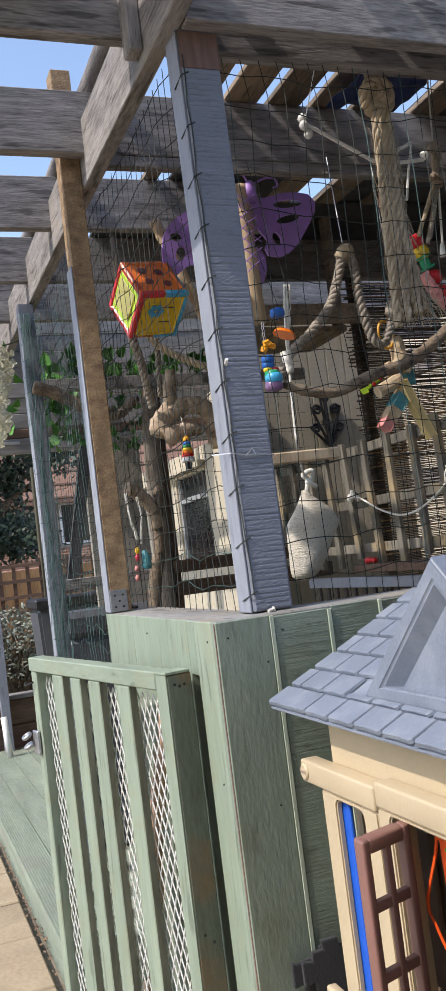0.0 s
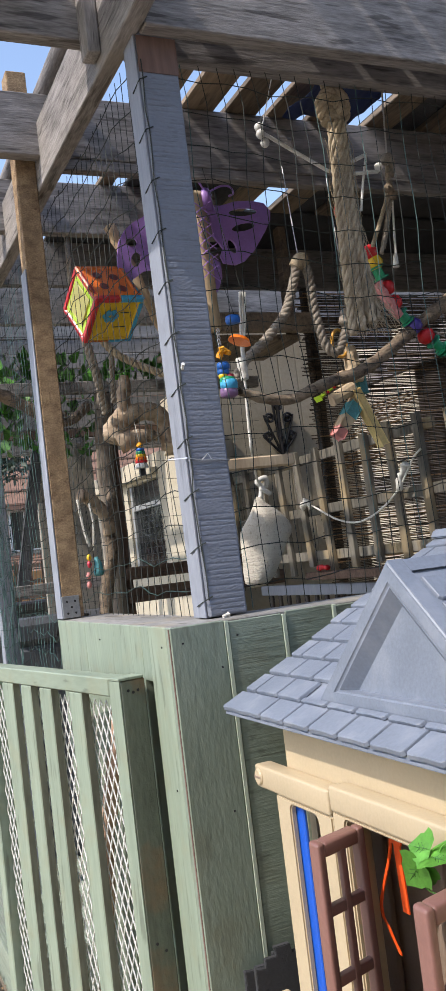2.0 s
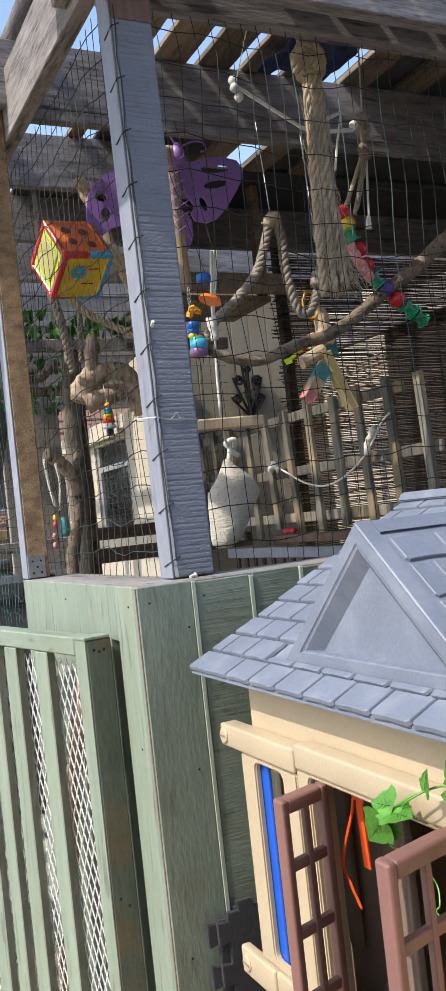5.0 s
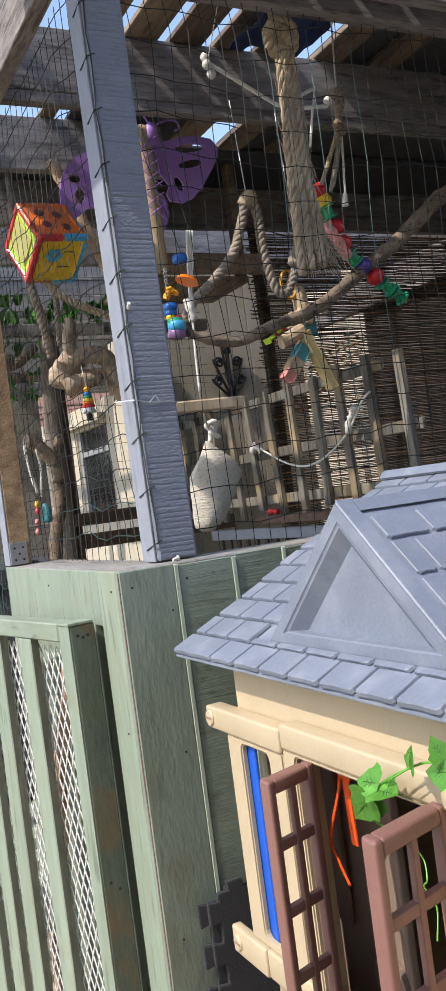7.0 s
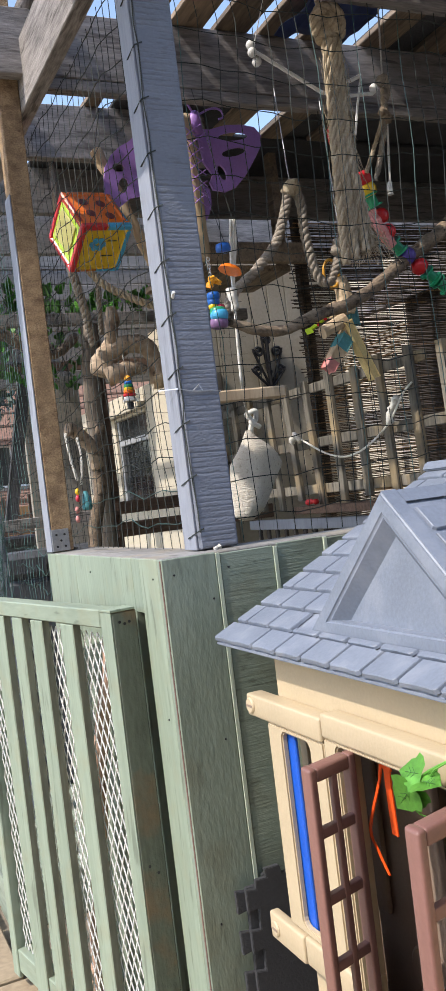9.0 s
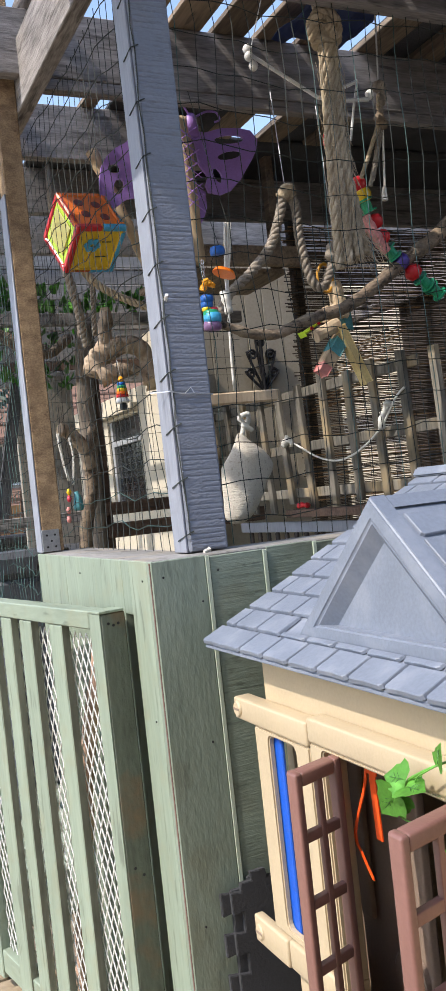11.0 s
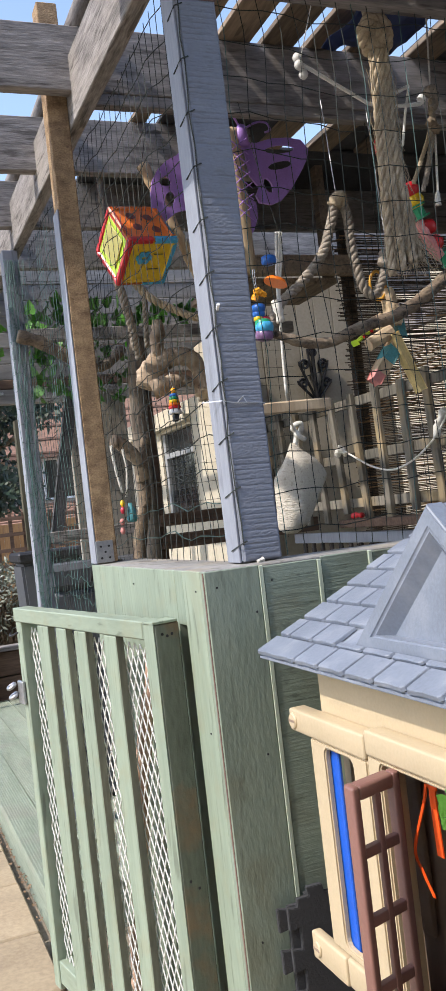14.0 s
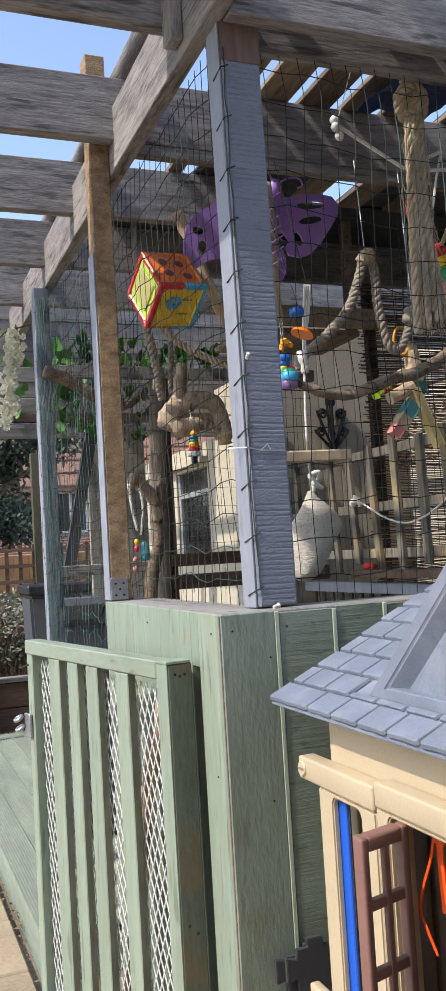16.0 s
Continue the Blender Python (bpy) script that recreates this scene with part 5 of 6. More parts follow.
for x, z, r, m in ((1.129, 2.132, 0.023, m_cyanblue), (1.080, 1.992, 0.020, m_cyanblue), (1.080, 1.976, 0.019, m_cyanblue), (1.077, 1.962, 0.014, m_yellow), (1.096, 1.958, 0.016, m_redpink), (1.086, 1.944, 0.024, m_greenp), (1.088, 1.934, 0.027, m_cyan), (1.087, 1.912, 0.027, m_violetclear)):
    c = Vector((x, 2.2 + 0.006 * math.cos(z * 70), z))
    part("ring", tube([c + Vector((0, 0, q * r)) for q in (-0.6, -0.45, 0, 0.45, 0.6)], [r * 0.6, r * 0.92, r, r * 0.92, r * 0.6], 14), m, cluster, smooth=True)
for k in range(9):
    a = k * 0.7
    c = Vector((1.081 + 0.014 * math.cos(a), 2.198 + 0.01 * math.sin(a), 2.026 + 0.010 * math.sin(a * 1.7)))
    part("tuft", branch([c, c + Vector((0.008 * math.cos(a * 2), -0.006, 0.010))], (0.010, 0.006), k, 0.25, 8), m_orangey, cluster)
for k in range(6):
    part("chain_link", tube([Vector((1.075 + 0.003 * (k % 2) + 0.004 * math.cos(j * 0.785), 2.2 + 0.003 * (k % 2), 2.045 + k * 0.011 + 0.007 * math.sin(j * 0.785))) for j in range(8)], 0.0014, 4, closed=True), m_steel, cluster)
part("disc", tube([(1.142, 2.2, 2.064), (1.146, 2.2, 2.074)], [0.036, 0.030], 14), m_orange, cluster)
part("cord", tube([(1.10, 2.2, 1.88), (1.105, 2.2, 2.1), (1.135, 2.2, 2.15), (1.14, 2.49, 2.745)], 0.001, 4), m_wire, cluster)

bagline = thing("white_rope_line", (1.2, 2.3, 2.25), "bundle of white cotton cords hanging down", "rope")
for dx in (-0.008, 0.0, 0.008):
    part("cord", tube(spline([(1.222 + dx, 2.3, 2.25), (1.212 + dx, 2.3, 2.16), (1.20 + dx * 0.4, 2.3, 2.08), (1.195 + dx * 0.2, 2.3, 2.0)], 4), 0.0045, 7), m_cotton, bagline, smooth=True)
part("cord", tube(spline([(1.195, 2.3, 2.0), (1.188, 2.3, 1.85), (1.186, 2.3, 1.75)], 4), 0.0045, 7), m_cotton, bagline, smooth=True)
part("knot", branch([(1.19, 2.3, 2.04), (1.195, 2.3, 1.97)], (0.014, 0.011), 2, 0.2), m_cotton, bagline, smooth=True)
part("hanger", tube([(1.222, 2.3, 2.25), (1.225, 2.49, 2.745)], 0.001, 4), m_wire, bagline)

bag = thing("cotton_bag", (1.36, 2.6, 1.5), "white woven cotton bag hanging by its drawstring", "bag")
b = bmesh.new()
OUT = [(1.622, 1.338, 0.010), (1.60, 1.340, 0.022), (1.56, 1.353, 0.058), (1.535, 1.354, 0.078), (1.508, 1.351, 0.095), (1.488, 1.348, 0.094), (1.456, 1.337, 0.084), (1.40, 1.321, 0.069), (1.355, 1.308, 0.056), (1.333, 1.299, 0.044), (1.316, 1.296, 0.018)]
rings = []
for z, cx, hwid in OUT:
    ring = []
    for k in range(20):
        a = k * math.pi / 10
        fold = 1 + 0.04 * math.sin(3 * a + z * 14) + 0.03 * math.cos(4 * a + 0.6) + 0.03 * math.sin(7 * a + z * 30)
        ring.append(b.verts.new((cx + hwid * fold * math.cos(a), 2.6 + 0.045 * min(1, hwid / 0.06) * fold * math.sin(a), z)))
    rings.append(ring)
for a, c in zip(rings, rings[1:]):
    for k in range(20):
        b.faces.new((a[k], a[(k + 1) % 20], c[(k + 1) % 20], c[k]))
b.faces.new(rings[0])
b.faces.new(rings[-1][::-1])
bmesh.ops.recalc_face_normals(b, faces=b.faces)
bmesh.ops.subdivide_edges(b, edges=b.edges[:], cuts=1, smooth=0.25, use_grid_fill=True)
part("sack", b, m_weave, bag, smooth=True)
part("drawstring", tube(spline([(1.346, 2.6, 1.615), (1.35, 2.59, 1.655), (1.335, 2.59, 1.675), (1.365, 2.58, 1.685), (1.37, 2.6, 1.655), (1.345, 2.585, 1.65), (1.38, 2.59, 1.63)], 5), 0.009, 7), m_cotton, bag, smooth=True)
part("cord", tube(spline([(1.35, 2.6, 1.66), (1.29, 2.5, 1.69), (1.186, 2.3, 1.76)], 4), 0.004, 6), m_cotton, bag)

plank = thing("wooden_perch_bar", (1.02, 1.95, 1.67), "pale wooden perch bar fixed to the front netting", "perch")
b = box((0.84, 1.94, 1.652), (1.138, 1.962, 1.683), 0.004)
for v in b.verts:
    v.co.z += (v.co.x - 0.9) * 0.02
part("bar", b, m_palewood, plank)
part("fixing_wire", tube([(0.86, 1.945, 1.667), (0.83, 1.76, 1.665)], 0.0015, 5), m_steel, plank)

log = thing("driftwood_log", (1.23, 3.4, 2.0), "knobbly pale driftwood piece hung on ropes", "log")
part("limb", branch([(1.095, 3.4, 1.965), (1.12, 3.4, 2.02), (1.175, 3.4, 2.068), (1.24, 3.4, 2.085), (1.30, 3.4, 2.075), (1.337, 3.4, 2.02), (1.34, 3.4, 1.915)], (0.050, 0.034), 12, 0.14, 16), m_cork, log, smooth=True)
part("limb", branch([(1.11, 3.385, 1.950), (1.15, 3.37, 1.965), (1.20, 3.36, 1.975), (1.255, 3.36, 1.975)], (0.046, 0.022), 15, 0.14, 14), m_cork, log, smooth=True)
part("limb", branch([(1.135, 3.4, 2.05), (1.155, 3.4, 2.12), (1.17, 3.4, 2.20), (1.172, 3.4, 2.24)], (0.034, 0.024), 17, 0.2, 14), m_cork, log, smooth=True)
part("stub", branch([(1.245, 3.35, 1.978), (1.272, 3.34, 1.962)], (0.024, 0.019), 3, 0.15, 12), m_bark, log, "dark broken stub", smooth=True)
part("worn_end", branch([(1.340, 3.4, 1.94), (1.342, 3.395, 1.895)], (0.036, 0.03), 5, 0.35, 14), m_palewood, log, "gnawed pale end", smooth=True)
rop = thing("hanging_ropes", (1.05, 3.3, 2.3), "thick twisted ropes holding the driftwood", "rope")
part("rope", twisted([(0.93, 3.2, 2.45), (0.968, 3.2, 2.32), (1.012, 3.25, 2.19), (1.06, 3.35, 2.08)], 0.018, 14), m_greyrope, rop, smooth=True)
part("rope", twisted([(1.02, 3.2, 2.36), (1.07, 3.2, 2.30), (1.15, 3.2, 2.25), (1.31, 3.2, 2.19), (1.5, 3.2, 2.17)], 0.016, 14), m_rope, rop, smooth=True)
part("rope", twisted([(1.08, 3.25, 2.34), (1.09, 3.3, 2.22), (1.10, 3.35, 2.12)], 0.012, 16), m_greyrope, rop, smooth=True)
part("hanger", tube([(0.93, 3.2, 2.45), (0.92, 3.15, 2.742)], 0.012, 8), m_greyrope, rop, smooth=True)
rain = thing("rainbow_stacker_toy", (1.172, 3.3, 1.8), "small stack of rainbow coloured toy rings", "toy")
for k, m in enumerate((m_red, m_orange, m_yellow, m_greenp, m_cyanblue)):
    z = 1.853 + k * 0.0125
    r = 0.026 - k * 0.0022
    part("ring", tube([(1.172, 3.3, z), (1.172, 3.3, z + 0.002), (1.172, 3.3, z + 0.010), (1.172, 3.3, z + 0.012)], [r * 0.88, r, r, r * 0.88], 14), m, rain, smooth=True)
part("knob", tube([(1.172, 3.3, 1.915 + q) for q in (0.0, 0.005, 0.012, 0.019, 0.024)], [0.006, 0.012, 0.0145, 0.011, 0.004], 12), m_orangey, rain, smooth=True)
part("base", tube([(1.171, 3.3, 1.832), (1.171, 3.3, 1.836), (1.172, 3.3, 1.852)], [0.028, 0.03, 0.022], 14), m_white, rain, "white plastic base")
part("base_block", box((1.160, 3.29, 1.802), (1.182, 3.312, 1.830), 0.002), m_darkmetal, rain)
part("cord", tube([(1.172, 3.3, 1.937), (1.175, 3.34, 2.03)], 0.0015, 5), m_cotton, rain)
hang = thing("bell_toy", (1.02, 3.72, 1.5), "cord toy with coloured bell and pink beads", "toy")
part("cord", twisted([(1.00, 3.72, 1.76), (1.01, 3.72, 1.65), (1.03, 3.72, 1.55)], 0.008, 20), m_cotton, hang, smooth=True)
part("cord", twisted([(1.05, 3.72, 1.74), (1.06, 3.72, 1.65), (1.045, 3.72, 1.53)], 0.007, 20), m_cotton, hang, smooth=True)
part("bell", tube([(1.055, 3.72, 1.50), (1.06, 3.72, 1.47), (1.06, 3.72, 1.43), (1.06, 3.72, 1.415)], [0.008, 0.018, 0.024, 0.018], 14), m_teal, hang, smooth=True)
for dx, z, m in ((-0.01, 1.50, m_yellow), (-0.012, 1.47, m_redpink), (-0.02, 1.42, m_pinkplastic), (-0.022, 1.38, m_pinkplastic)):
    part("bead", tube([(1.03 + dx, 3.71, z - 0.015), (1.03 + dx, 3.71, z), (1.03 + dx, 3.71, z + 0.015)], [0.006, 0.012, 0.006], 10), m, hang, smooth=True)

lperch = thing("side_perch", (0.75, 3.7, 2.2), "barked branch perch beside the far post", "branch")
part("limb", branch([(0.64, 3.7, 2.26), (0.72, 3.7, 2.235), (0.80, 3.7, 2.19), (0.90, 3.72, 2.14), (1.0, 3.8, 2.15)], (0.030, 0.026), 6, 0.08), m_bark, lperch, smooth=True)
part("limb", branch([(0.90, 3.72, 2.14), (1.02, 3.8, 2.13), (1.15, 3.9, 2.22)], (0.026, 0.022), 9, 0.1), m_bark, lperch, smooth=True)
# ivy on the far frame
ivy = thing("ivy_plant", (1.0, 4.1, 2.2), "leafy green ivy trailing over the far rails", "plant")
ri = random.Random(21)
proto = []
for k in range(4):
    b = ivy_leaf(0.052, 0.3)
    me = bpy.data.meshes.new("leaf")
    b.to_mesh(me)
    b.free()
    me.materials.append(m_leaf if k < 3 else m_leafbright)
    proto.append(me)
spots = [((0.78, 1.62), 4.15, (2.36, 2.52), 70), ((0.95, 1.25), 4.12, (2.0, 2.4), 70), ((0.72, 0.98), 4.05, (2.02, 2.36), 60), ((1.4, 1.62), 4.15, (2.36, 2.48), 25)]
for (xa, xb), y, (za, zb), n in spots:
    for k in range(n):
        ob = new("leaf", proto[ri.randrange(4)])
        ob.parent = ivy
        ob.matrix_basis = Matrix.Translation(Vector((ri.uniform(xa, xb), y + ri.uniform(-0.05, 0.05), ri.uniform(za, zb))) - BASE[ivy]) @ Euler((ri.uniform(0.8, 2.6), ri.uniform(-0.6, 0.6), ri.uniform(-1.5, 1.5))).to_matrix().to_4x4() @ Matrix.Scale(ri.uniform(0.7, 1.25), 4)
for k in range(7):
    x = 0.75 + 0.12 * k
    part("stem", tube(spline([(x, 4.14, 2.5), (x + 0.05, 4.12, 2.38), (x + 0.02, 4.1, 2.2), (x + 0.06, 4.1, 2.05)], 4), 0.0025, 5), m_leafdark, ivy)
flowers = thing("wisteria_garland", (0.57, 4.2, 2.3), "white artificial wisteria blossoms hanging in clusters", "flowers")
b = bmesh.new()
for cx, cz0, cz1 in ((0.575, 2.52, 2.14), (0.545, 2.36, 2.08), (0.60, 2.56, 2.40)):
    for k in range(70):
        t = ri.random()
        r = 0.042 * (1 - 0.55 * t)
        c = Vector((cx + ri.gauss(0, r * 0.6), 4.18 + ri.gauss(0, r * 0.6), cz0 + (cz1 - cz0) * t))
        s = ri.uniform(0.011, 0.018)
        a = ri.uniform(0, 6)
        vs = [b.verts.new(c + Vector((s * math.cos(a + j * 1.05) * 1.0, s * 0.5 * math.sin(a * 2 + j * 2.1), s * math.sin(a + j * 1.05)))) for j in range(6)]
        b.faces.new(vs)
bmesh.ops.solidify(b, geom=b.faces[:], thickness=0.002)
part("blossom", b, m_petal, flowers)
part("stem", tube(spline([(0.50, 4.2, 2.5), (0.56, 4.19, 2.56), (0.62, 4.19, 2.58), (0.68, 4.2, 2.6)], 4), 0.004, 6), m_leafdark, flowers)
for k in range(12):
    ob = new("leaf", proto[3])
    ob.parent = flowers
    ob.matrix_basis = Matrix.Translation(Vector((ri.uniform(0.5, 0.68), 4.22, ri.uniform(2.1, 2.6))) - BASE[flowers]) @ Euler((ri.uniform(0.8, 2.6), 0, ri.uniform(-1.5, 1.5))).to_matrix().to_4x4()

# ---- yard beyond ----
bin1 = thing("storage_box", (0.95, 4.3, 0.08), "grey plastic storage box with a domed lid", "storage box")
part("body", box((0.74, 4.12, 0.12), (1.24, 4.38, 1.12), 0.02), m_binplastic, bin1)
part("lid", box((0.73, 4.11, 1.121), (1.25, 4.39, 1.25), 0.03), m_binplastic, bin1)
part("handle", tube(spline([(0.93, 4.10, 1.16), (0.95, 4.06, 1.22), (1.02, 4.06, 1.24), (1.09, 4.10, 1.235)], 5), 0.008, 8), m_darkmetal, bin1)
bin2 = thing("dark_bin", (1.0, 6.5, 0.12), "dark grey wheeled refuse bin on the decking", "bin")
part("body", slab([(0.98, 6.3, 0.12), (1.36, 6.3, 0.12), (1.42, 6.3, 1.20), (0.94, 6.3, 1.20)], 0.4, (0, 1, 0), 0.02), m_binplastic, bin2)
part("lid", box((0.92, 6.27, 1.205), (1.44, 6.73, 1.28), 0.015), m_darkmetal, bin2)

planter = thing("timber_planter", (0.85, 7.2, 0.08), "dark timber planter bed beyond the decking", "planter")
for z in (0.10, 0.30):
    part("side_board", box((-0.6, 7.25, z), (1.6, 7.29, z + 0.19), 0.004), m_brownwood, planter)
part("top_board", box((-0.6, 7.2, 0.50), (1.6, 7.34, 0.535), 0.004), m_beam["x"], planter)
part("soil", box((-0.6, 7.3, 0.0), (1.6, 8.2, 0.44), 0), m_ground, planter)
hose = thing("white_downpipe", (0.66, 6.6, 0.12), "short white plastic pipe standing on the deck", "pipe")
part("pipe", tube([(0.71, 6.9, 0.12), (0.70, 6.9, 0.25), (0.69, 6.9, 0.42)], 0.025, 10), m_white, hose, smooth=True)


def bush(name, centre, size, count, leaf, mat, label, cat, seed):
    """A shrub of twigs and many small leaves."""
    r = random.Random(seed)
    ob = thing(name, (centre[0], centre[1], centre[2] - size[2]), label, cat)
    c, b, tw = Vector(centre), bmesh.new(), bmesh.new()
    for k in range(count):
        d = Vector((r.gauss(0, 1), r.gauss(0, 1), r.gauss(0, 1))).normalized() * r.uniform(0.35, 1) ** 0.5
        d *= 0.75 + 0.45 * noise.noise(d * 2.2 + Vector((seed, 0, 0)))
        p = c + Vector((d.x * size[0], d.y * size[1], d.z * size[2]))
        u = Vector((r.gauss(0, 1), r.gauss(0, 1), r.gauss(0, 1))).normalized()
        v = u.orthogonal().normalized()
        s = leaf * r.uniform(0.6, 1.4)
        b.faces.new([b.verts.new(p + q) for q in (u * s, v * s * 0.45, -u * s, -v * s * 0.45)])
        if k % 14 == 0:
            tube([c + Vector((d.x * size[0] * 0.2, d.y * size[1] * 0.2, -size[2])), c + Vector((d.x * size[0] * .5, d.y * size[1] * .5, d.z * size[2] * .4)), p], [0.012, 0.008, 0.003], 4, tw)
    part("crown", b, mat, ob)
    part("twig", tw, m_bark, ob)
    return ob


bush("grey_shrub", (1.0, 7.8, 0.85), (0.75, 0.4, 0.45), 3200, 0.022, m_sage, "dry grey-green lavender-like shrub in the planter", "shrub", 4)
bush("grey_shrub", (0.2, 7.8, 0.8), (0.6, 0.4, 0.42), 1600, 0.022, m_sage, "dry grey-green lavender-like shrub in the planter", "shrub", 6)

trellis = thing("trellis_fence", (1.2, 8.6, 0), "square timber trellis on an orange-brown garden fence", "fence")
for k in range(14):
    part("upright", box((0.3 + k * 0.13, 8.6, 0.9), (0.335 + k * 0.13, 8.62, 1.62), 0), m_brownwood, trellis)
for k in range(5):
    part("slat", box((0.3, 8.58, 0.95 + k * 0.15), (2.1, 8.598, 0.985 + k * 0.15), 0), m_brownwood, trellis)
for k in range(24):
    part("panel_board", box((-1.2 + k * 0.15, 8.9, 0), (-1.055 + k * 0.15, 8.92, 1.52), 0), m_orangewood, trellis)
part("post", box((1.36, 8.55, 0), (1.43, 8.64, 2.5), 0.004), m_mossy, trellis, "mossy round-edged post")

tree = thing("dark_tree", (0.95, 10.2, 0), "dense dark evergreen tree behind the fence", "tree")
part("trunk", branch([(1.0, 10.2, 0), (0.98, 10.2, 1.2), (0.9, 10.2, 2.2), (0.95, 10.2, 3.4)], (0.14, 0.06), 4, 0.08), m_bark, tree, smooth=True)
part("limb", branch([(0.95, 10.2, 1.8), (1.3, 10.1, 2.3), (1.8, 10.0, 2.6)], (0.05, 0.02), 6, 0.1), m_bark, tree, smooth=True)
part("limb", branch([(0.93, 10.2, 1.7), (0.5, 10.1, 2.3), (0.1, 10.0, 2.7)], (0.05, 0.02), 7, 0.1), m_bark, tree, smooth=True)
rt = random.Random(9)
b = bmesh.new()
for blob in range(46):
    cx, cy, cz = rt.uniform(0.0, 2.1), 10.2 + rt.uniform(-0.6, 0.6), rt.uniform(1.75, 3.3)
    if cx > 1.55:
        cz = rt.uniform(2.55, 3.6)
    for k in range(230):
        p = Vector((cx + rt.gauss(0, 0.15), cy + rt.gauss(0, 0.15), cz + rt.gauss(0, 0.13)))
        u = Vector((rt.gauss(0, 1), rt.gauss(0, 1), rt.gauss(0, 1))).normalized()
        v = u.orthogonal().normalized()
        s = rt.uniform(0.03, 0.06)
        b.faces.new([b.verts.new(p + q) for q in (u * s, v * s * 0.5, -u * s, -v * s * 0.5)])
part("crown", b, m_leafdark, tree)

house = thing("neighbour_house", (3.0, 16, 0), "neighbouring house with terracotta tiled roof and white window", "house")
part("wall", box((-2.0, 16.0, 0), (7.5, 16.3, 2.75), 0.01), m_brick, house)
nw = part("window", box((2.95, 15.97, 1.95), (3.55, 15.998, 2.70), 0.005), m_upvc, house)
part("pane", box((2.99, 15.962, 1.99), (3.22, 15.968, 2.66), 0), m_glass, nw)
part("pane", box((3.27, 15.962, 1.99), (3.51, 15.968, 2.66), 0), m_glass, nw)
part("upper_roof", slab([(-2.3, 15.7, 2.75), (7.8, 15.7, 2.75), (7.8, 18.5, 5.4), (-2.3, 18.5, 5.4)], 0.06, (0, 0, -1)), m_tilered, house)
part("lower_roof", slab([(-2.3, 14.6, 1.45), (7.8, 14.6, 1.45), (7.8, 15.95, 1.90), (-2.3, 15.95, 1.90)], 0.05, (0, 0, -1)), m_tilered, house)
part("extension_wall", box((-2.0, 14.75, 0), (7.5, 15.9, 1.42), 0.01), m_render, house)
for r in range(9):
    part("tile_course", bar((-2.3, 14.62 + r * 0.15, 1.468 + r * 0.05), (7.8, 14.62 + r * 0.15, 1.468 + r * 0.05), 0.03, 0.02, 0), m_tilered, house)
for r in range(10):
    part("tile_course", bar((-2.3, 15.72 + r * 0.28, 2.785 + r * 0.265), (7.8, 15.72 + r * 0.28, 2.785 + r * 0.265), 0.05, 0.03, 0), m_tilered, house)

# ---- wire netting ----
def wire(points, mat, parent, r=0.0010):
    part("wire", tube(points, r * 1.2, 3), mat, parent)


net_front = thing("front_netting", (0.82, 1.76, 1.3), "dark wire garden netting stretched between post and beams", "netting")
rn = random.Random(14)
WX = [0.70 + 0.0455 * k for k in range(33)]
for k, x in enumerate(WX):
    if x < 0.72:
        continue
    pts = [(x + 0.022 * noise.noise(Vector((x * 3, j * 0.35, 1.0))) - 0.02 * (j / 14), 1.762 + 0.014 * noise.noise(Vector((x * 2.2, j * 0.3, 7.0))), 1.30 + 1.35 * j / 14) for j in range(15)]
    wire(pts, m_wire if rn.random() < 0.75 else m_netgreen, net_front)
z = 1.36
while z < 2.66:
    wire([(0.72 + 1.5 * j / 24, 1.7595 + 0.014 * noise.noise(Vector((j * 0.15, z * 2, 3.0))), z + 0.03 * noise.noise(Vector((j * 0.17, z * 1.3, 9.0))) + 0.006 * math.sin(j * 2.1 + z * 9) + 0.03 * (j / 24)) for j in range(25)], m_wire, net_front, 0.0012)
    z += 0.088
net_left = thing("side_netting", (0.735, 1.8, 1.3), "dark green wire netting sagging along the aviary side", "netting")
y = 1.79
while y < 3.75:
    z0 = 1.30 if y < 2.64 else 1.0
    wire([(0.733 + 0.016 * noise.noise(Vector((y * 2, j * 0.4, 2.0))), y + 0.03 * noise.noise(Vector((y * 3, j * 0.35, 5.0))), z0 + (2.655 - z0) * j / 12) for j in range(13)], m_wire if y < 2.9 else rn.choice((m_wire, m_netgreen)), net_left)
    y += 0.05
z = 1.06
while z < 2.66:
    y0 = 1.75 if z > 1.31 else 2.64
    wire([(0.7305 + 0.012 * noise.noise(Vector((j * 0.4, z * 2, 4.0))), y0 + (3.75 - y0) * j / 30, z + 0.035 * noise.noise(Vector((j * 0.22, z * 1.5, 6.0))) + 0.006 * math.sin(j * 1.9 + z * 11)) for j in range(31)], m_wire if z > 1.5 else m_netgreen, net_left, 0.0012)
    z += 0.075
net_back = thing("inner_netting", (1.0, 3.9, 1.3), "dark wire netting across the far end of the aviary", "netting")
for k in range(24):
    x = 0.75 + 0.055 * k
    wire([(x + 0.015 * noise.noise(Vector((x * 3, j * 0.5, 1.0))), 3.93, 1.25 + 1.4 * j / 8) for j in range(9)], m_wire, net_back)
for k in range(15):
    wire([(0.75 + 1.3 * j / 16, 3.9325, 1.30 + 0.09 * k + 0.02 * noise.noise(Vector((j * 0.3, k, 2.0)))) for j in range(17)], m_wire, net_back)

# wire ties and staples along the main post
ties = thing("post_ties", (PX, PY, 1.9), "wire ties and staples holding netting to the post", "wire")
rs = random.Random(6)
lean = [(PX + 0.006 - 0.008 * (z - 1.3), z) for z in (1.34 + 0.12 * k for k in range(11))]
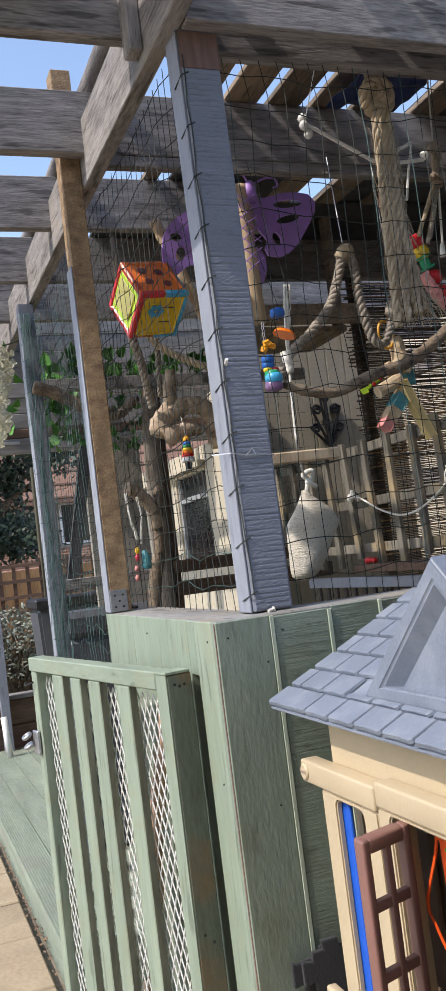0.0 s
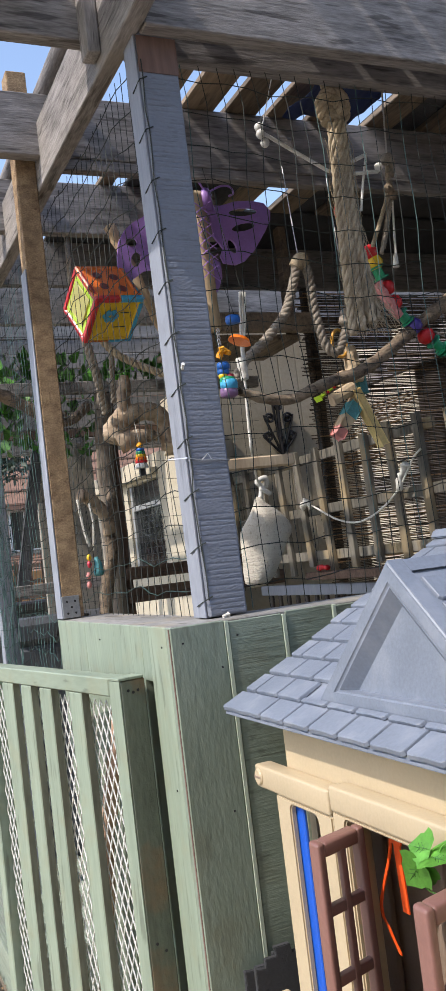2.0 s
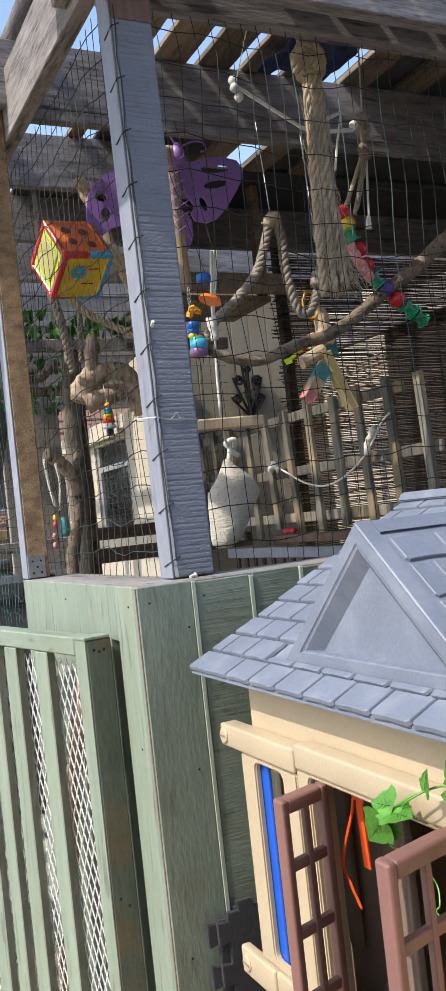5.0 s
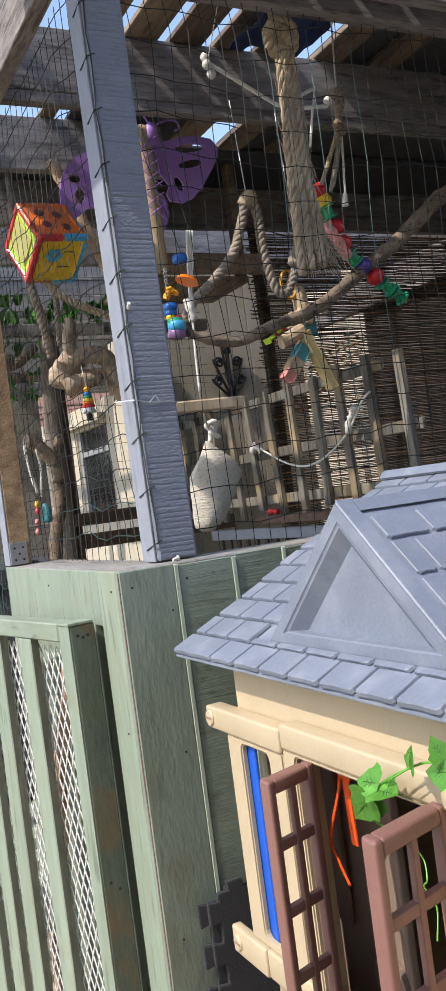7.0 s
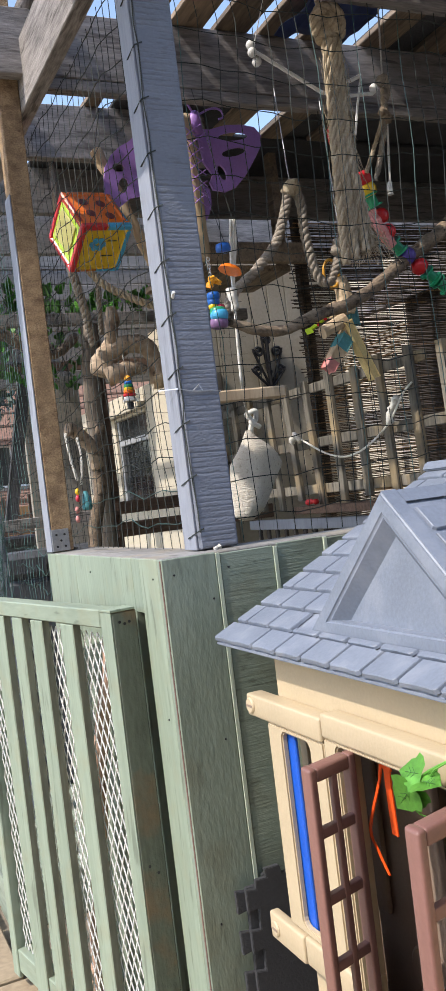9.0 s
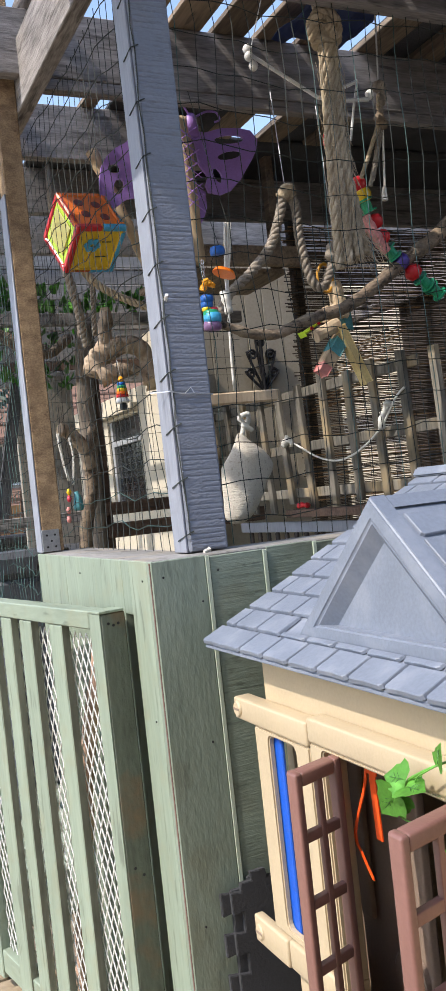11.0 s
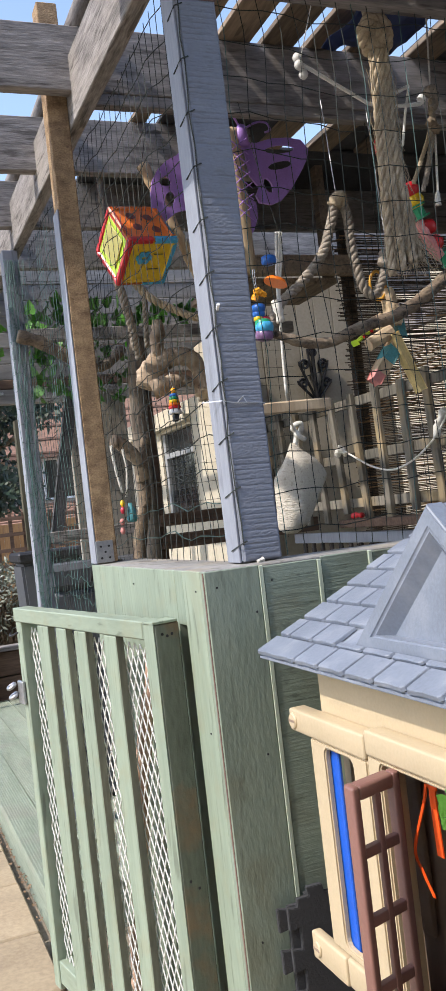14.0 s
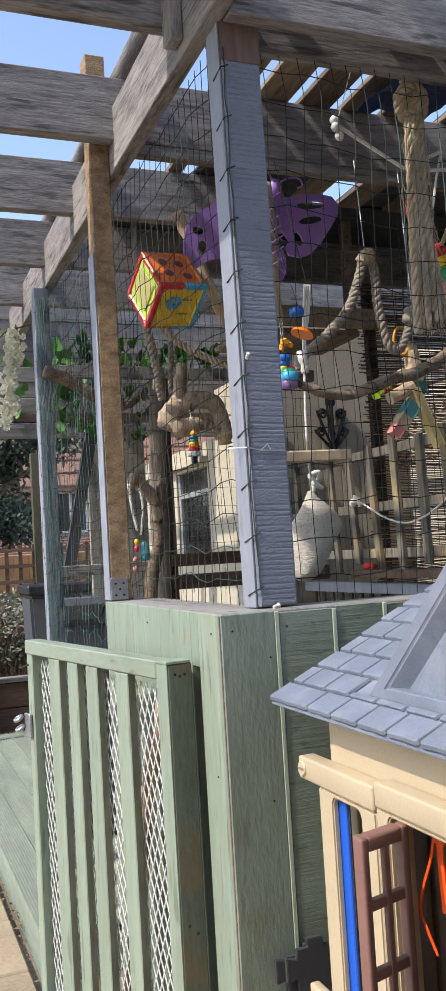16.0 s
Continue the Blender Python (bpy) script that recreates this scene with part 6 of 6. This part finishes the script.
wire([(x + rs.uniform(-0.004, 0.005), PY - 0.0025, z + dz) for x, z in lean for dz in (0, 0.05)], m_wire, ties, 0.0015)
for x, z in lean:
    wire([(x - 0.010, PY + 0.04, z - 0.012), (x - 0.007, PY - 0.003, z), (x + 0.012, PY - 0.004, z + 0.008)], m_wire, ties, 0.0016)
wire([(PX - 0.03, PY + 0.05, 1.665), (PX - 0.004, PY - 0.004, 1.66), (PX + 0.03, PY - 0.006, 1.653), (PX + 0.099, PY - 0.003, 1.650), (PX + 0.14, PY + 0.1, 1.66)], m_steel, ties, 0.0013)
wire([(PX + 0.03, PY - 0.006, 1.653), (PX + 0.04, PY - 0.02, 1.665), (PX + 0.045, PY - 0.025, 1.65)], m_steel, ties, 0.0013)
part("nail", tube([(PX + 0.01, PY - 0.001, 1.862), (PX + 0.006, PY - 0.02, 1.87)], 0.004, 6), m_white, ties)
part("fluff", branch([(PX + 0.03, PY - 0.02, 1.300), (PX + 0.045, PY - 0.02, 1.304)], (0.006, 0.005), 3, 0.3), m_cotton, ties)
washing = thing("white_rope_swag", (1.93, 2.9, 1.6), "white rope knotted to the picket fence and sagging", "rope")
part("rope", tube(spline([(1.925, 3.30, 1.62), (1.92, 3.22, 1.59), (1.91, 3.05, 1.53), (1.91, 2.9, 1.505), (1.91, 2.75, 1.53), (1.915, 2.60, 1.60), (1.925, 2.50, 1.70), (1.93, 2.45, 1.73)], 6), 0.0042, 7), m_cotton, washing, smooth=True)
part("knot", branch([(1.925, 3.36, 1.61), (1.92, 3.31, 1.63), (1.92, 3.28, 1.60)], (0.016, 0.012), 4, 0.25), m_cotton, washing, smooth=True)
part("knot", branch([(1.92, 2.60, 1.60), (1.915, 2.56, 1.66), (1.92, 2.53, 1.69)], (0.014, 0.013), 7, 0.3), m_cotton, washing, smooth=True)

# ---- plain walls that close the yard ----
rear = thing("house_rear", (0, -3.4, 0), "plain beige rendered house wall closing the yard", "wall", kind="structure")
part("wall", box((-6.0, -3.7, -0.04), (7.0, -3.4, 5.0), 0.005), m_render, rear)
far_wall = thing("neighbour_wall", (4.3, 6.0, 0), "plain pale rendered wall beyond the reed screen", "wall", kind="structure")
part("wall", box((4.3, 4.9, -0.04), (4.5, 9.0, 3.3), 0.005), m_render, far_wall)
right_fence = thing("yard_fence", (3.9, -1, 0), "plain brown boarded fence closing the yard", "fence", kind="structure")
for k in range(34):
    part("fence_board", box((3.9, -3.38 + k * 0.15, -0.04), (3.92, -3.235 + k * 0.15, 1.85), 0.002), m_brownwood, right_fence)


# ---- planks of the low wall ----
edges = [0.603, 0.7325, 0.872, 1.001, 1.135, 1.27, 1.40, 1.53, 1.66, 1.80, 1.93, 2.06]
for k, (a, c) in enumerate(zip(edges, edges[1:])):
    top = 1.2975 - (0.004 if k % 2 else 0.0)
    part("plank", box((a if k == 0 else a + 0.005, 1.600 + 0.001 * (k % 3), -0.04), (c - 0.005, 1.6275, top), 0.002), m_greenrough if k == 0 else m_greensaw, low_wall)
    part("pale_strip", box((c - 0.0048, 1.5985, -0.04), (c + 0.0048, 1.6275, top - 0.002), 0.001), m_greenpale, low_wall)
part("side_plank", box((0.603, 1.6285, -0.04), (0.6315, 1.747, 1.2975), 0.0015), m_green["z"], low_wall)
part("side_plank", box((0.6034, 1.748, 1.175), (0.6315, 1.8005, 1.2975), 0.0015), m_green["z"], low_wall)
for x, z in ((0.628, 1.262), (0.712, 1.20), (0.70, 0.90), (0.640, 0.52), (0.755, 1.262), (0.98, 1.25)):
    part("nail_head", tube([(x, 1.603, z), (x + 0.0005, 1.5982, z)], 0.0023, 7), m_darkmetal, low_wall)
for y, z in ((1.66, 1.255), (1.665, 0.95), (2.15, 1.255)):
    part("nail_head", tube([(0.606, y, z), (0.6012, y, z)], 0.0022, 7), m_darkmetal, low_wall)
left = [1.8015, 2.02, 2.30, 2.619]
for k, (a, c) in enumerate(zip(left, left[1:])):
    part("side_plank", box((0.603 + 0.0006 * (k % 2), a, -0.04), (0.6315, c - 0.0008, 1.2975), 0.0015), m_green["z"], low_wall)

# ---- paving and decking ----
paving = thing("paving", (-0.6, 2.0, 0), "worn buff sandstone paving slabs beside the decking", "paving", kind="structure")
rg = random.Random(31)
xs = [0.60, 0.13, -0.33, -0.79, -1.25, -1.71]
ys = [-1.42, -0.96, -0.50, -0.04, 0.42, 0.88, 1.34, 1.80, 2.26, 2.71, 3.16, 3.67, 4.11, 4.56, 5.0, 5.5]
for xa, xb in zip(xs, xs[1:]):
    for ya, yb in zip(ys, ys[1:]):
        hi = min(xa, 0.40) if yb > 3.0 else xa
        b = box((xb + 0.006, ya + 0.006, -0.05), (hi - 0.006, yb - 0.006, rg.uniform(-0.006, 0.002)), 0.006)
        part("paving_slab", b, m_paving, paving)
deck = thing("decking", (0.43, 3.1, 0), "green-stained grooved timber decking boards", "decking", kind="structure")
prof = []
for k in range(11):
    u = 0.004 + k * 0.0118
    prof += [(u, 0.0), (u + 0.0065, 0.0), (u + 0.0078, -0.0035), (u + 0.0105, -0.0035)]
b = bmesh.new()
prof = [(0, -0.028)] + prof + [(0.138, 0.0), (0.138, -0.028)]
f = b.faces.new([b.verts.new((u, 0, z)) for u, z in prof])
r = bmesh.ops.extrude_face_region(b, geom=[f])
bmesh.ops.translate(b, verts=[v for v in r["geom"] if isinstance(v, bmesh.types.BMVert)], vec=(0, 4.1, 0))
bmesh.ops.recalc_face_normals(b, faces=b.faces)
board_me = bpy.data.meshes.new("deck_board")
b.to_mesh(board_me)
b.free()
board_me.materials.append(m_deck)
for k in range(12):
    ob = new("deck_board", board_me)
    ob.parent = deck
    ob.location = (k * 0.143, 0.0, 0.12)
part("riser", box((0.432, 3.1, -0.04), (0.455, 7.2, 0.090), 0.002), m_deck, deck)
part("joist", box((0.46, 3.1, -0.04), (2.1, 3.13, 0.090), 0.002), m_deck, deck)
rd = random.Random(17)
litter = thing("leaf_litter", (0.40, 3.9, 0), "dry brown leaf litter along the deck edge", "leaves", kind="stuff")
b = bmesh.new()
for k in range(110):
    p = Vector((0.412 + rd.gauss(-0.004, 0.010), rd.uniform(3.2, 5.2), 0.004 + rd.uniform(0, 0.01)))
    s, a = rd.uniform(0.005, 0.012), rd.uniform(0, 6.28)
    b.faces.new([b.verts.new(p + Vector((s * math.cos(a + q) * (1 if q % 3 < 1 else 0.5), s * math.sin(a + q), rd.uniform(0, 0.008)))) for q in (0, 1.57, 3.14, 4.71)])
part("dry_leaves", b, m_drybrown, litter)
